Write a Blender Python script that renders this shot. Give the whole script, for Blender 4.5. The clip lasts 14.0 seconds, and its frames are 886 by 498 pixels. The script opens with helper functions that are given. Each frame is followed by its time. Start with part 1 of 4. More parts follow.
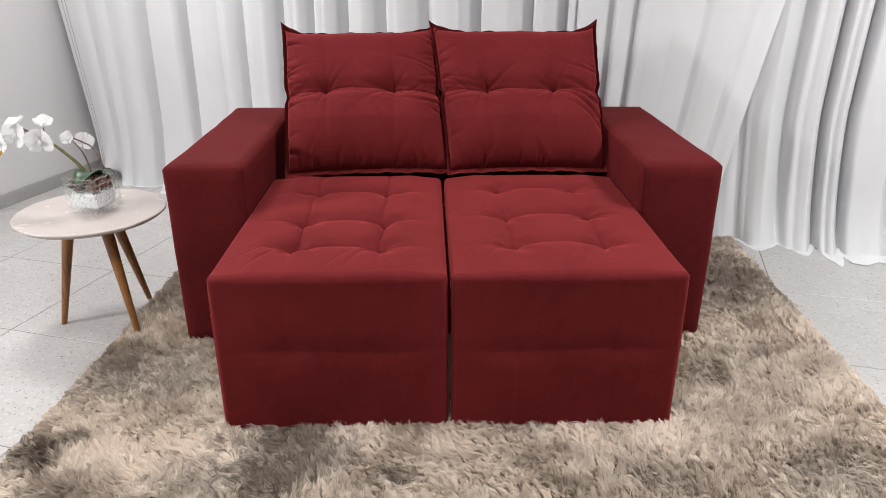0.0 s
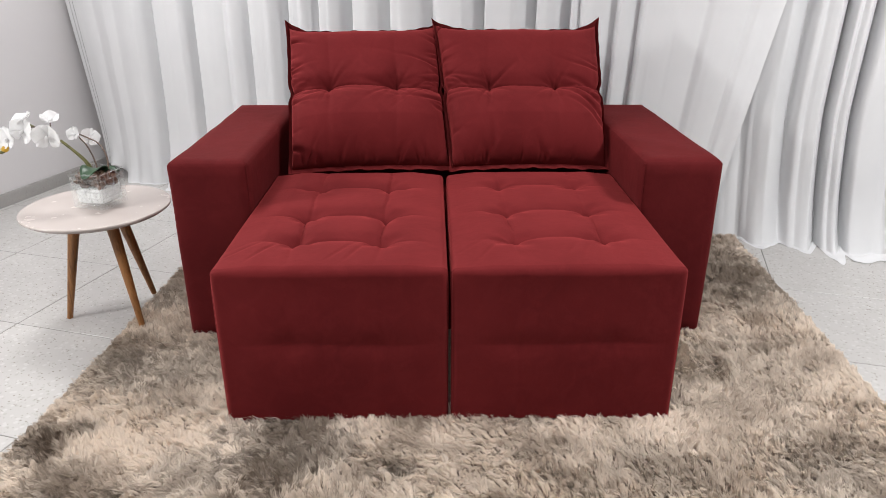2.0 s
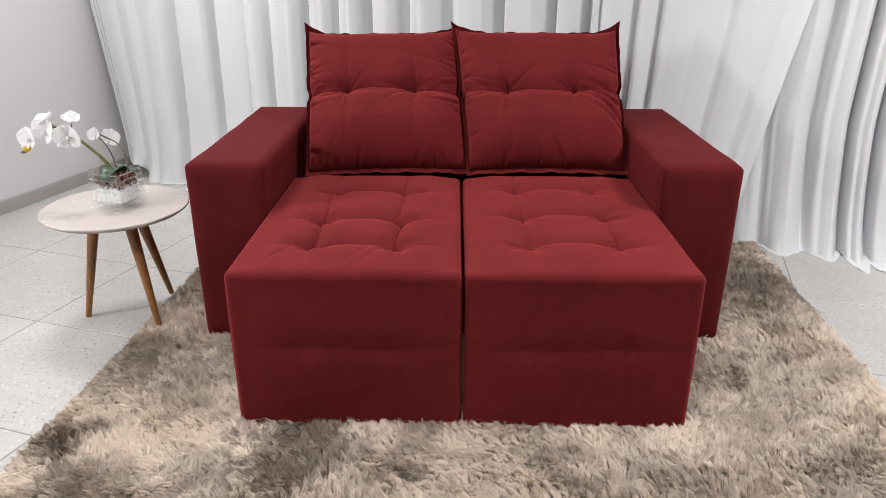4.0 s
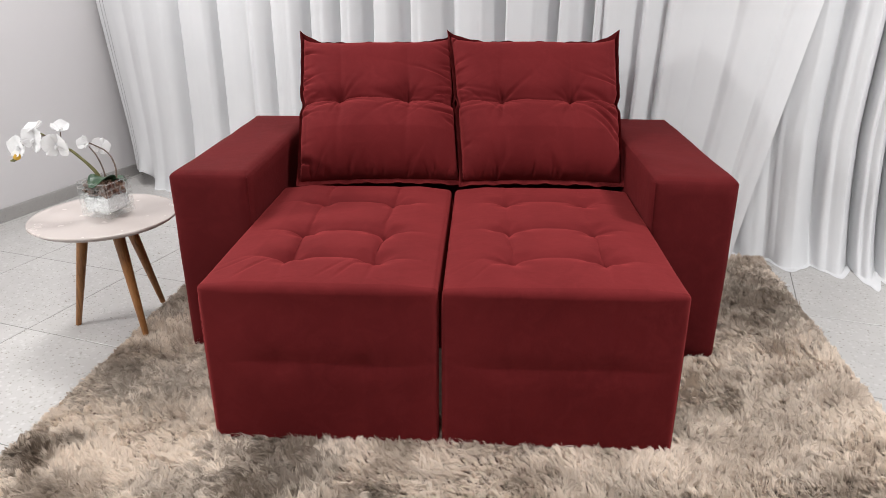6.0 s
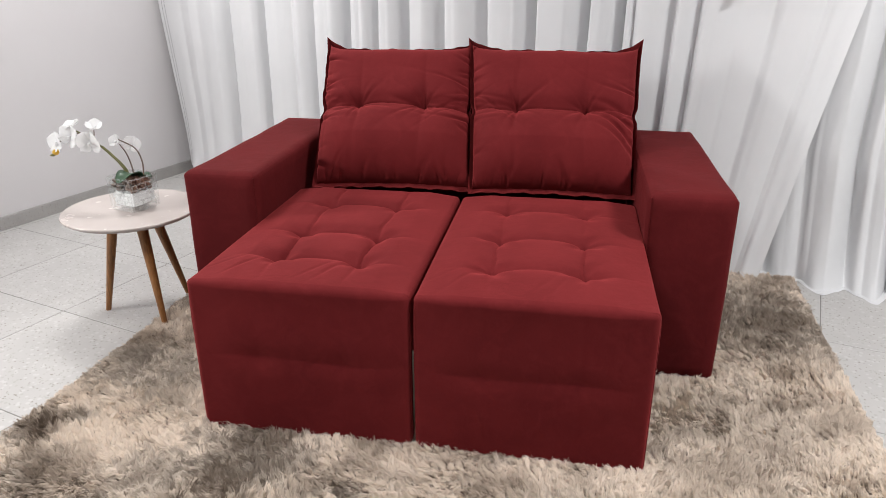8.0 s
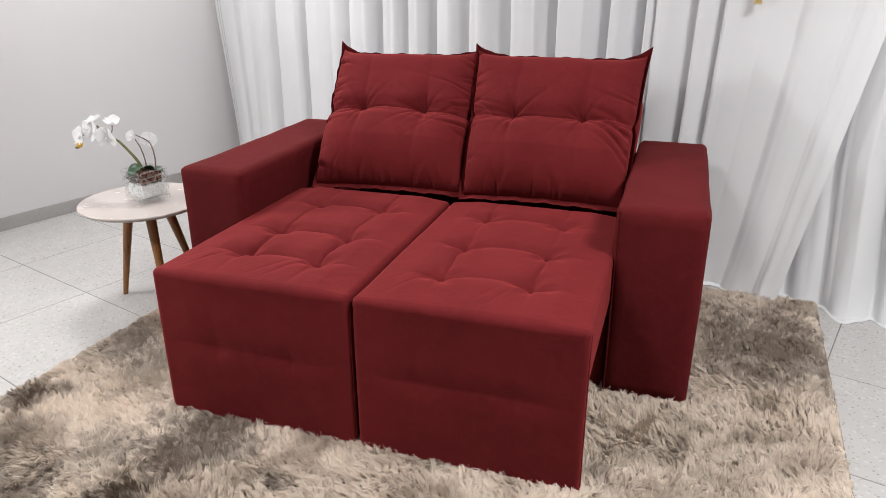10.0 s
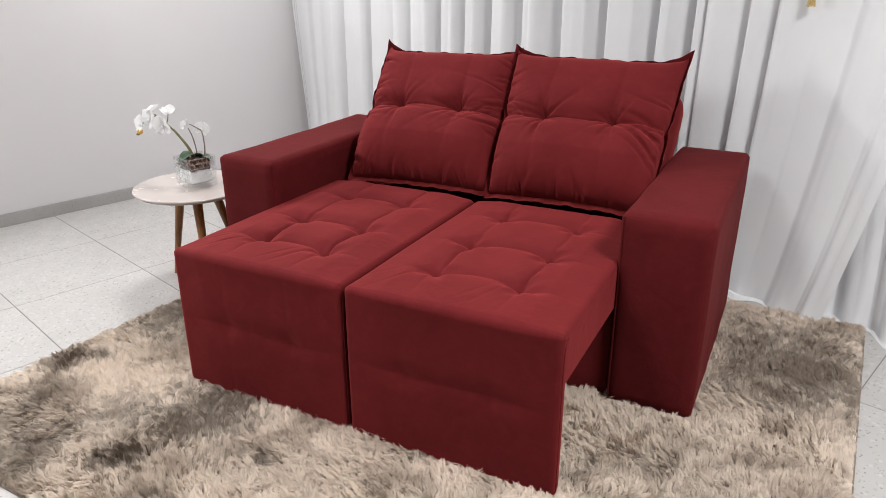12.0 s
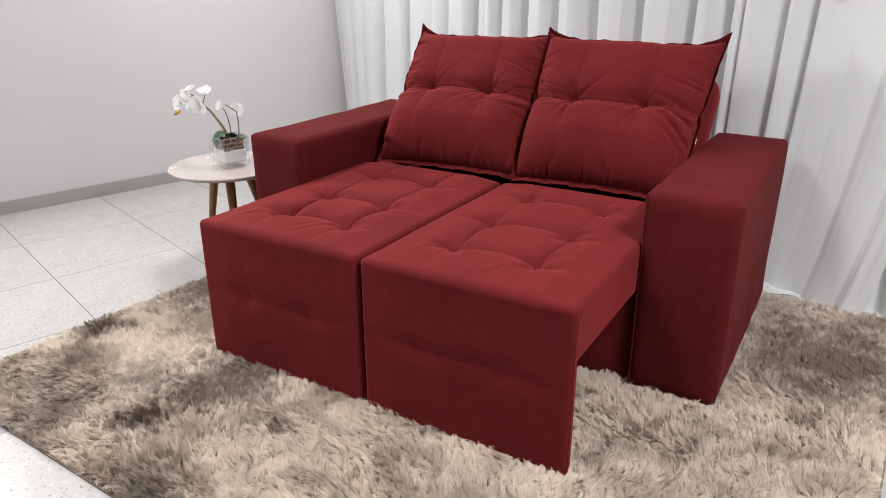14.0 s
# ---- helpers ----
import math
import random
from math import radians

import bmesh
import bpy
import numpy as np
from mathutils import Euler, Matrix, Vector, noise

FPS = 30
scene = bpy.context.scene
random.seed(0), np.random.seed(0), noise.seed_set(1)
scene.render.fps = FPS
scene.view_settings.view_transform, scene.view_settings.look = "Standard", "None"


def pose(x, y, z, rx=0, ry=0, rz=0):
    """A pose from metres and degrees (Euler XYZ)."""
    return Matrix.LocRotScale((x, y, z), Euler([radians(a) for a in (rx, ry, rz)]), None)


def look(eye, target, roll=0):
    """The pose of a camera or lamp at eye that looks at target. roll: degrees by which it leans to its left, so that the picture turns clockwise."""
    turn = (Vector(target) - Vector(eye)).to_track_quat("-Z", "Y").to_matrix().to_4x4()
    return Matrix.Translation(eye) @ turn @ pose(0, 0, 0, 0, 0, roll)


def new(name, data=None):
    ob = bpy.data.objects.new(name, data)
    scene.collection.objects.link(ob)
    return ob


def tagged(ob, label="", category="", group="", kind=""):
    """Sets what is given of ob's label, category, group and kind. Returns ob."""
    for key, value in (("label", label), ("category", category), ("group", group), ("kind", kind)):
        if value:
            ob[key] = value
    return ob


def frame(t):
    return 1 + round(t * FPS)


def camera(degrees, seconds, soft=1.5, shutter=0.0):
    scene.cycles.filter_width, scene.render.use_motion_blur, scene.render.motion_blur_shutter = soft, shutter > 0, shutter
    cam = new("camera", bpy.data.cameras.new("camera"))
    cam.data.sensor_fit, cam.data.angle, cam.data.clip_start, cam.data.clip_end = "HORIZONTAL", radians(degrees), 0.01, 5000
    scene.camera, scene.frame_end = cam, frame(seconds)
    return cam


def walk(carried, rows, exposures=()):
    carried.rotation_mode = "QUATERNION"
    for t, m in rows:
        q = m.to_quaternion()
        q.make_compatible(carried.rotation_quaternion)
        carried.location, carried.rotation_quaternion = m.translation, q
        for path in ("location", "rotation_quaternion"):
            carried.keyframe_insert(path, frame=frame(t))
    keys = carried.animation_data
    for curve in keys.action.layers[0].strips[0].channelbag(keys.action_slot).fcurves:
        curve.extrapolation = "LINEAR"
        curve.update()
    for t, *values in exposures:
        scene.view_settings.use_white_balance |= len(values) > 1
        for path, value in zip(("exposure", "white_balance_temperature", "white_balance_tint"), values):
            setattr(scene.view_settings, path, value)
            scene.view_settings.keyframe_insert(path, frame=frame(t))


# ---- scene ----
cam = camera(64.1, 14.0, soft=0.8)
PATH = [
    (0, (-0.051, -2.048, 1.182), (-0.01, -0.201, 0.416), 0.0),
    (0.5, (-0.048, -2.056, 1.176), (-0.001, -0.21, 0.407), 0.0),
    (1, (-0.049, -2.066, 1.176), (0.003, -0.22, 0.408), 0.1),
    (1.5, (-0.043, -2.069, 1.176), (-0.002, -0.222, 0.409), 0.0),
    (2, (-0.039, -2.07, 1.175), (-0.013, -0.222, 0.41), 0.0),
    (2.5, (-0.038, -2.07, 1.173), (-0.034, -0.22, 0.412), -0.1),
    (3, (-0.033, -2.066, 1.181), (-0.049, -0.218, 0.416), 0.0),
    (5.5, (0.04, -2.021, 1.175), (-0.025, -0.167, 0.427), -0.1),
    (6, (0.091, -2.005, 1.179), (-0.008, -0.151, 0.436), -0.1),
    (6.5, (0.138, -2.004, 1.181), (0.003, -0.151, 0.44), -0.1),
    (7, (0.21, -2.006, 1.191), (0.015, -0.158, 0.45), -0.2),
    (7.5, (0.277, -2.013, 1.201), (0.018, -0.173, 0.46), -0.2),
    (9.8, (0.689, -1.903, 1.218), (0.127, -0.131, 0.482), -0.2),
    (10, (0.729, -1.909, 1.214), (0.139, -0.144, 0.481), -0.3),
    (10.5, (0.849, -1.912, 1.223), (0.174, -0.177, 0.491), -0.3),
    (11, (0.935, -1.912, 1.222), (0.181, -0.208, 0.495), -0.3),
    (11.5, (0.979, -1.884, 1.225), (0.17, -0.207, 0.496), -0.2),
    (12, (0.991, -1.83, 1.212), (0.144, -0.173, 0.481), -0.2),
    (12.5, (1.013, -1.792, 1.191), (0.132, -0.153, 0.46), -0.2),
    (13, (1.045, -1.815, 1.178), (0.132, -0.19, 0.451), -0.2),
    (13.5, (1.052, -1.811, 1.165), (0.109, -0.204, 0.438), -0.2),
    (14, (1.065, -1.806, 1.141), (0.102, -0.211, 0.415), -0.2),
]
walk(cam, [(t, look(eye, target, roll)) for t, eye, target, roll in PATH])

# ---- light ----
ROOM = radians(-16.7)
RC, RS = math.cos(ROOM), math.sin(ROOM)


def room(u, v, z=0.0):
    """A place given along the room's walls: u along the curtain wall, v towards it."""
    return Vector((u * RC - v * RS, u * RS + v * RC, z))


world = bpy.data.worlds.new("world")
scene.world = world
world.use_nodes = True
world.node_tree.nodes["Background"].inputs[0].default_value = (0.9, 0.95, 1.0, 1)
world.node_tree.nodes["Background"].inputs[1].default_value = 0.05


def ceiling_lamp(u, v, size, watts, colour=(1.0, 0.985, 0.985), z=2.58, size_y=None):
    data = bpy.data.lights.new("ceiling_lamp", "AREA")
    data.shape, data.size, data.size_y = "RECTANGLE", size, size_y or size
    data.energy, data.color = watts, colour
    lamp = new("ceiling_lamp", data)
    lamp.matrix_world = Matrix.Translation(room(u, v, z)) @ Matrix.Rotation(ROOM, 4, "Z")
    return lamp


# key light from the left, its source unseen; its wall opening is added
OPENING_V, OPENING_Z, OPENING = -1.50, 1.55, 0.46
data = bpy.data.lights.new("added_key_light", "AREA")
data.shape, data.size, data.size_y = "RECTANGLE", OPENING - 0.06, OPENING - 0.06
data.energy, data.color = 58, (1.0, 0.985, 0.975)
lamp = new("added_key_light", data)
lamp.matrix_world = Matrix.Translation(room(-2.53, OPENING_V, OPENING_Z)) @ Matrix.Rotation(ROOM, 4, "Z") @ Matrix.Rotation(radians(-90), 4, "Y")

ceiling_lamp(-1.60, 0.42, 0.50, 42)
ceiling_lamp(2.10, -0.15, 0.60, 86)
# unseen lamp added over the front to brighten the near rug and seat panels
ceiling_lamp(0.10, -1.95, 0.60, 46)

# ---- materials ----


def material(name, rough=0.6, metal=0.0, base=(0.5, 0.5, 0.5)):
    mat = bpy.data.materials.new(name)
    mat.use_nodes = True
    nt = mat.node_tree
    bsdf = nt.nodes["Principled BSDF"]
    bsdf.inputs["Roughness"].default_value = rough
    bsdf.inputs["Metallic"].default_value = metal
    bsdf.inputs["Base Color"].default_value = (*base, 1)
    return mat, nt, bsdf


def node(nt, kind, **values):
    n = nt.nodes.new(kind)
    for key, value in values.items():
        if key in n.inputs:
            n.inputs[key].default_value = value
    return n


def coords(nt, scale=(1, 1, 1), which="Object"):
    tc, mp = nt.nodes.new("ShaderNodeTexCoord"), nt.nodes.new("ShaderNodeMapping")
    mp.inputs["Scale"].default_value = scale
    nt.links.new(tc.outputs[which], mp.inputs["Vector"])
    return mp.outputs["Vector"]


def tex(nt, vector, scale, detail=4.0, rough=0.5, distortion=0.0):
    n = node(nt, "ShaderNodeTexNoise", Scale=scale, Detail=detail, Roughness=rough, Distortion=distortion)
    nt.links.new(vector, n.inputs["Vector"])
    return n.outputs["Fac"]


def ramp(nt, fac, *stops):
    r = nt.nodes.new("ShaderNodeValToRGB")
    el = r.color_ramp.elements
    while len(el) < len(stops):
        el.new(0.5)
    for e, (p, c) in zip(el, stops):
        e.position, e.color = p, (*c, 1)
    nt.links.new(fac, r.inputs["Fac"])
    return r.outputs["Color"]


def blend(nt, fac, a, b, kind="MIX"):
    m = nt.nodes.new("ShaderNodeMix")
    m.data_type, m.blend_type = "RGBA", kind
    for socket, value in ((m.inputs["Factor"], fac), (m.inputs["A"], a), (m.inputs["B"], b)):
        if isinstance(value, (int, float)):
            socket.default_value = value
        elif isinstance(value, tuple):
            socket.default_value = (*value, 1)
        else:
            nt.links.new(value, socket)
    return m.outputs["Result"]


def bump(nt, bsdf, height, strength=0.3, distance=0.01, under=None):
    b = node(nt, "ShaderNodeBump", Strength=strength, Distance=distance)
    nt.links.new(height, b.inputs["Height"])
    if under:
        nt.links.new(under, b.inputs["Normal"])
    nt.links.new(b.outputs["Normal"], bsdf.inputs["Normal"])
    return b.outputs["Normal"]


def suede(name, tone, gloss):
    mat, nt, bsdf = material(name, 0.85)
    v = coords(nt)
    broad = tex(nt, v, 5.0, 3.0)
    col = ramp(nt, broad, (0.3, (0.112, 0.0102, 0.0116)), (0.7, (0.142, 0.0138, 0.0154)))
    nap = tex(nt, v, 13.0, 5.0, 0.65, 1.4)
    col = blend(nt, ramp(nt, nap, (0.45, (0, 0, 0)), (0.65, (0.30, 0.30, 0.30))), col, (0.178, 0.0200, 0.0223))
    fine = tex(nt, v, 900.0, 2.0, 0.6)
    col = blend(nt, 0.10, col, ramp(nt, fine, (0.3, (0.05, 0.005, 0.006)), (0.7, (0.17, 0.022, 0.026))))
    col = blend(nt, 1.0, col, (tone, tone, tone), "MULTIPLY")
    nt.links.new(col, bsdf.inputs["Base Color"])
    bsdf.inputs["Sheen Weight"].default_value = gloss
    bsdf.inputs["Sheen Roughness"].default_value = 0.45
    bsdf.inputs["Sheen Tint"].default_value = (1.0, 0.148, 0.148, 1)
    bsdf.inputs["Specular IOR Level"].default_value = 0.08
    soft = bump(nt, bsdf, tex(nt, v, 9.0, 3.0, 0.55, 0.6), 0.20, 0.012)
    soft = bump(nt, bsdf, tex(nt, v, 26.0, 2.0, 0.5, 1.6), 0.10, 0.006, soft)
    bump(nt, bsdf, fine, 0.12, 0.001, soft)
    return mat


def pile_yarn():
    mat, nt, bsdf = material("rug_yarn", 0.75)
    v = coords(nt)
    warp = tex(nt, v, 4.6, 4.0, 0.55, 0.9)
    col = ramp(nt, warp, (0.33, (0.320, 0.255, 0.200)), (0.45, (0.575, 0.490, 0.408)), (0.57, (0.835, 0.738, 0.635)))
    geo = nt.nodes.new("ShaderNodeNewGeometry")
    sep = nt.nodes.new("ShaderNodeSeparateXYZ")
    nt.links.new(v, sep.inputs["Vector"])
    across = node(nt, "ShaderNodeMapRange")
    nt.links.new(sep.outputs["X"], across.inputs["Value"])
    across.inputs["From Min"].default_value, across.inputs["From Max"].default_value = -0.2, 0.5
    across.inputs["To Min"].default_value, across.inputs["To Max"].default_value = 0.0, 0.15
    col = blend(nt, across.outputs["Result"], col, (0.75, 0.65, 0.55))
    lock = nt.nodes.new("ShaderNodeAttribute")
    lock.attribute_name = "lock"
    col = blend(nt, 0.22, col, ramp(nt, lock.outputs["Fac"], (0.0, (0.29, 0.220, 0.172)), (0.4, (0.62, 0.510, 0.422)), (1.0, (0.86, 0.745, 0.63))))
    col = blend(nt, 0.06, col, ramp(nt, geo.outputs["Random Per Island"], (0.0, (0.30, 0.225, 0.175)), (0.45, (0.57, 0.475, 0.40)), (1.0, (0.80, 0.70, 0.61))))
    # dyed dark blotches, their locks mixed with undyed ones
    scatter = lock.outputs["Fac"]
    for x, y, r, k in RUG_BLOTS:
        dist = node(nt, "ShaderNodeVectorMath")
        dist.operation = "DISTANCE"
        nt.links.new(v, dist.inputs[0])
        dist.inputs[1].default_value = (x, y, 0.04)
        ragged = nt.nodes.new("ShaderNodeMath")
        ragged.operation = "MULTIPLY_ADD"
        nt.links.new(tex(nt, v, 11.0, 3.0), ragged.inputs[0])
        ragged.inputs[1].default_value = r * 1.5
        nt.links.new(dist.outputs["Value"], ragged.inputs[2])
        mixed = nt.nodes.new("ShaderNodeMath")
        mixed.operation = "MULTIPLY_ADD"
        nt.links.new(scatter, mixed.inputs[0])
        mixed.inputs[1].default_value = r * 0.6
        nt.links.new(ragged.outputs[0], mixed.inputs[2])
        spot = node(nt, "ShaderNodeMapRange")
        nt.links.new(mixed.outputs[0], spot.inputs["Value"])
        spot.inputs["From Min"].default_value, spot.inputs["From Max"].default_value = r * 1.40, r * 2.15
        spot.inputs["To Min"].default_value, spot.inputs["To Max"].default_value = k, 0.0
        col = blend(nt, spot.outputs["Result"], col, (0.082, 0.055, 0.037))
    nt.links.new(col, bsdf.inputs["Base Color"])
    bsdf.inputs["Specular IOR Level"].default_value = 0.2
    bsdf.inputs["Sheen Weight"].default_value = 0.05
    # fine fibres round each yarn end soften its shading
    halo = node(nt, "ShaderNodeVectorMath")
    halo.operation = "ADD"
    nt.links.new(geo.outputs["Normal"], halo.inputs[0])
    halo.inputs[1].default_value = (0.0, 0.0, 0.6)
    even = nt.nodes.new("ShaderNodeVectorMath")
    even.operation = "NORMALIZE"
    nt.links.new(halo.outputs["Vector"], even.inputs[0])
    nt.links.new(even.outputs["Vector"], bsdf.inputs["Normal"])
    # soft fibres let light through
    back = nt.nodes.new("ShaderNodeBsdfTranslucent")
    nt.links.new(col, back.inputs["Color"])
    mix = node(nt, "ShaderNodeMixShader", Fac=0.34)
    nt.links.new(bsdf.outputs[0], mix.inputs[1])
    nt.links.new(back.outputs[0], mix.inputs[2])
    nt.links.new(mix.outputs[0], nt.nodes["Material Output"].inputs["Surface"])
    return mat


def rug_backing():
    mat, nt, bsdf = material("rug_backing", 0.95)
    nt.links.new(ramp(nt, tex(nt, coords(nt), 120.0), (0.3, (0.16, 0.125, 0.10)), (0.7, (0.26, 0.205, 0.165))), bsdf.inputs["Base Color"])
    return mat


def terrazzo(name, ground, chips, rough, scale=1.0):
    mat, nt, bsdf = material(name, rough)
    v = coords(nt)
    cloud = tex(nt, v, 6.0 * scale, 3.0)
    col = blend(nt, 0.5, ground, ramp(nt, cloud, (0.3, tuple(0.9 * c for c in ground)), (0.7, tuple(min(1, 1.06 * c) for c in ground))))
    for k, (colour, size, cover) in enumerate(chips):
        vo = node(nt, "ShaderNodeTexVoronoi", Scale=size * scale, Randomness=1.0)
        nt.links.new(v, vo.inputs["Vector"])
        sep = nt.nodes.new("ShaderNodeSeparateColor")
        nt.links.new(vo.outputs["Color"], sep.inputs["Color"])
        some = node(nt, "ShaderNodeMath")
        some.operation = "LESS_THAN"
        nt.links.new(sep.outputs[k % 3], some.inputs[0])
        some.inputs[1].default_value = cover
        near = node(nt, "ShaderNodeMapRange")
        nt.links.new(vo.outputs["Distance"], near.inputs["Value"])
        near.inputs["From Min"].default_value, near.inputs["From Max"].default_value = 0.30, 0.40
        near.inputs["To Min"].default_value, near.inputs["To Max"].default_value = 1.0, 0.0
        both = node(nt, "ShaderNodeMath")
        both.operation = "MULTIPLY"
        nt.links.new(some.outputs[0], both.inputs[0])
        nt.links.new(near.outputs["Result"], both.inputs[1])
        col = blend(nt, both.outputs[0], col, colour)
    info = nt.nodes.new("ShaderNodeObjectInfo")
    col = blend(nt, 1.0, col, ramp(nt, info.outputs["Random"], (0.0, (0.94, 0.94, 0.94)), (1.0, (1.0, 1.0, 1.0))), "MULTIPLY")
    nt.links.new(col, bsdf.inputs["Base Color"])
    smear = ramp(nt, tex(nt, v, 14.0 * scale, 4.0), (0.3, (rough - 0.08,) * 3), (0.7, (rough + 0.12,) * 3))
    nt.links.new(smear, bsdf.inputs["Roughness"])
    bump(nt, bsdf, tex(nt, v, 60.0, 3.0), 0.05, 0.002)
    return mat


def paint(name, base, rough=0.7):
    mat, nt, bsdf = material(name, rough)
    v = coords(nt)
    a = ramp(nt, tex(nt, v, 1.3, 4.0), (0.3, tuple(0.95 * c for c in base)), (0.7, base))
    scuff = tex(nt, v, 7.0, 6.0, 0.7, 1.0)
    col = blend(nt, ramp(nt, scuff, (0.66, (0, 0, 0)), (0.74, (0.35, 0.35, 0.35))), a, tuple(0.86 * c for c in base))
    nt.links.new(col, bsdf.inputs["Base Color"])
    soft = bump(nt, bsdf, tex(nt, v, 220.0, 3.0), 0.08, 0.002)
    bump(nt, bsdf, tex(nt, v, 9.0, 4.0), 0.10, 0.01, soft)
    return mat


def voile():
    mat, nt, bsdf = material("white_voile", 0.8)
    v = coords(nt)
    col = ramp(nt, tex(nt, v, 3.0, 3.0), (0.3, (0.780, 0.788, 0.803)), (0.7, (0.825, 0.83, 0.84)))
    nt.links.new(col, bsdf.inputs["Base Color"])
    bsdf.inputs["Specular IOR Level"].default_value = 0.15
    weave = tex(nt, coords(nt, (1, 1, 0.04)), 240.0, 2.0)
    soft = bump(nt, bsdf, tex(nt, coords(nt, (1, 1, 0.25)), 16.0, 3.0), 0.25, 0.012)
    bump(nt, bsdf, weave, 0.06, 0.001, soft)
    back = nt.nodes.new("ShaderNodeBsdfTranslucent")
    nt.links.new(col, back.inputs["Color"])
    mix = node(nt, "ShaderNodeMixShader", Fac=0.16)
    nt.links.new(bsdf.outputs[0], mix.inputs[1])
    nt.links.new(back.outputs[0], mix.inputs[2])
    # the open weave lets a little of the wall show
    sheer = node(nt, "ShaderNodeMixShader", Fac=0.08)
    nt.links.new(mix.outputs[0], sheer.inputs[1])
    nt.links.new(nt.nodes.new("ShaderNodeBsdfTransparent").outputs[0], sheer.inputs[2])
    nt.links.new(sheer.outputs[0], nt.nodes["Material Output"].inputs["Surface"])
    return mat


def lacquer():
    mat, nt, bsdf = material("cream_lacquer", 0.22)
    v = coords(nt)
    nt.links.new(ramp(nt, tex(nt, v, 5.0, 3.0), (0.3, (0.44, 0.39, 0.365)), (0.7, (0.475, 0.42, 0.395))), bsdf.inputs["Base Color"])
    nt.links.new(ramp(nt, tex(nt, v, 18.0, 5.0), (0.3, (0.22,) * 3), (0.75, (0.29,) * 3)), bsdf.inputs["Roughness"])
    return mat


def walnut():
    mat, nt, bsdf = material("varnished_wood", 0.38)
    v = coords(nt, (26, 26, 2.2))
    grain = tex(nt, v, 3.0, 6.0, 0.6, 1.5)
    col = ramp(nt, grain, (0.28, (0.14, 0.056, 0.017)), (0.5, (0.27, 0.118, 0.037)), (0.75, (0.37, 0.175, 0.062)))
    nt.links.new(col, bsdf.inputs["Base Color"])
    bump(nt, bsdf, grain, 0.08, 0.002)
    return mat


def clear_glass(name="clear_glass", glint=0.0):
    """Thin clear glass: mostly see-through, mirror-bright at its edges; white mixed in paints a glint."""
    mat, nt, bsdf = material(name, 0.25, 0.0, (0.86, 0.88, 0.88))
    soft = node(nt, "ShaderNodeBump", Strength=0.2, Distance=0.002)
    nt.links.new(tex(nt, coords(nt), 90.0, 2.0), soft.inputs["Height"])
    clear = node(nt, "ShaderNodeBsdfTransparent")
    clear.inputs["Color"].default_value = (0.985, 0.992, 0.99, 1)
    shine = node(nt, "ShaderNodeBsdfGlossy", Roughness=0.03)
    nt.links.new(soft.outputs["Normal"], shine.inputs["Normal"])
    facing = node(nt, "ShaderNodeLayerWeight", Blend=0.5)
    nt.links.new(soft.outputs["Normal"], facing.inputs["Normal"])
    steep = node(nt, "ShaderNodeMath")
    steep.operation = "POWER"
    nt.links.new(facing.outputs["Facing"], steep.inputs[0])
    steep.inputs[1].default_value = 4.0
    rim = node(nt, "ShaderNodeMapRange")
    nt.links.new(steep.outputs[0], rim.inputs["Value"])
    rim.inputs["To Min"].default_value, rim.inputs["To Max"].default_value = 0.07, 0.85
    body = node(nt, "ShaderNodeMixShader", Fac=glint)
    nt.links.new(clear.outputs[0], body.inputs[1])
    nt.links.new(bsdf.outputs[0], body.inputs[2])
    mix = node(nt, "ShaderNodeMixShader")
    nt.links.new(rim.outputs[0], mix.inputs[0])
    nt.links.new(body.outputs[0], mix.inputs[1])
    nt.links.new(shine.outputs[0], mix.inputs[2])
    nt.links.new(mix.outputs[0], nt.nodes["Material Output"].inputs["Surface"])
    return mat


def plain(name, low, high, scale, rough=0.6, relief=0.2, distance=0.003, through_light=0.0):
    mat, nt, bsdf = material(name, rough)
    v = coords(nt)
    fac = tex(nt, v, scale, 4.0, 0.6)
    col = ramp(nt, fac, (0.3, low), (0.7, high))
    nt.links.new(col, bsdf.inputs["Base Color"])
    bump(nt, bsdf, fac, relief, distance)
    if through_light:
        back = nt.nodes.new("ShaderNodeBsdfTranslucent")
        nt.links.new(col, back.inputs["Color"])
        mix = node(nt, "ShaderNodeMixShader", Fac=through_light)
        nt.links.new(bsdf.outputs[0], mix.inputs[1])
        nt.links.new(back.outputs[0], mix.inputs[2])
        nt.links.new(mix.outputs[0], nt.nodes["Material Output"].inputs["Surface"])
    return mat


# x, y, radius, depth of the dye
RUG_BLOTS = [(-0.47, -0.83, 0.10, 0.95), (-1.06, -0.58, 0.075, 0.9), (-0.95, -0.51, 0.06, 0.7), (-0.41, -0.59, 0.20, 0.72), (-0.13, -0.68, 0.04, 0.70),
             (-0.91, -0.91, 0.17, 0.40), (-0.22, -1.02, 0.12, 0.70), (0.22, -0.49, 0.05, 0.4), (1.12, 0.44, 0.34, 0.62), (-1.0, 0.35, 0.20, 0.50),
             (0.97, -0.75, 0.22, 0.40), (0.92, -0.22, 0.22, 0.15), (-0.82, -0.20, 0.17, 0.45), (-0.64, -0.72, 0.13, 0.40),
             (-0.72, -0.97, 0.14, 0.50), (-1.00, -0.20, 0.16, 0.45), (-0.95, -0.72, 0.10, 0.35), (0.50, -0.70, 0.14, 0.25)]

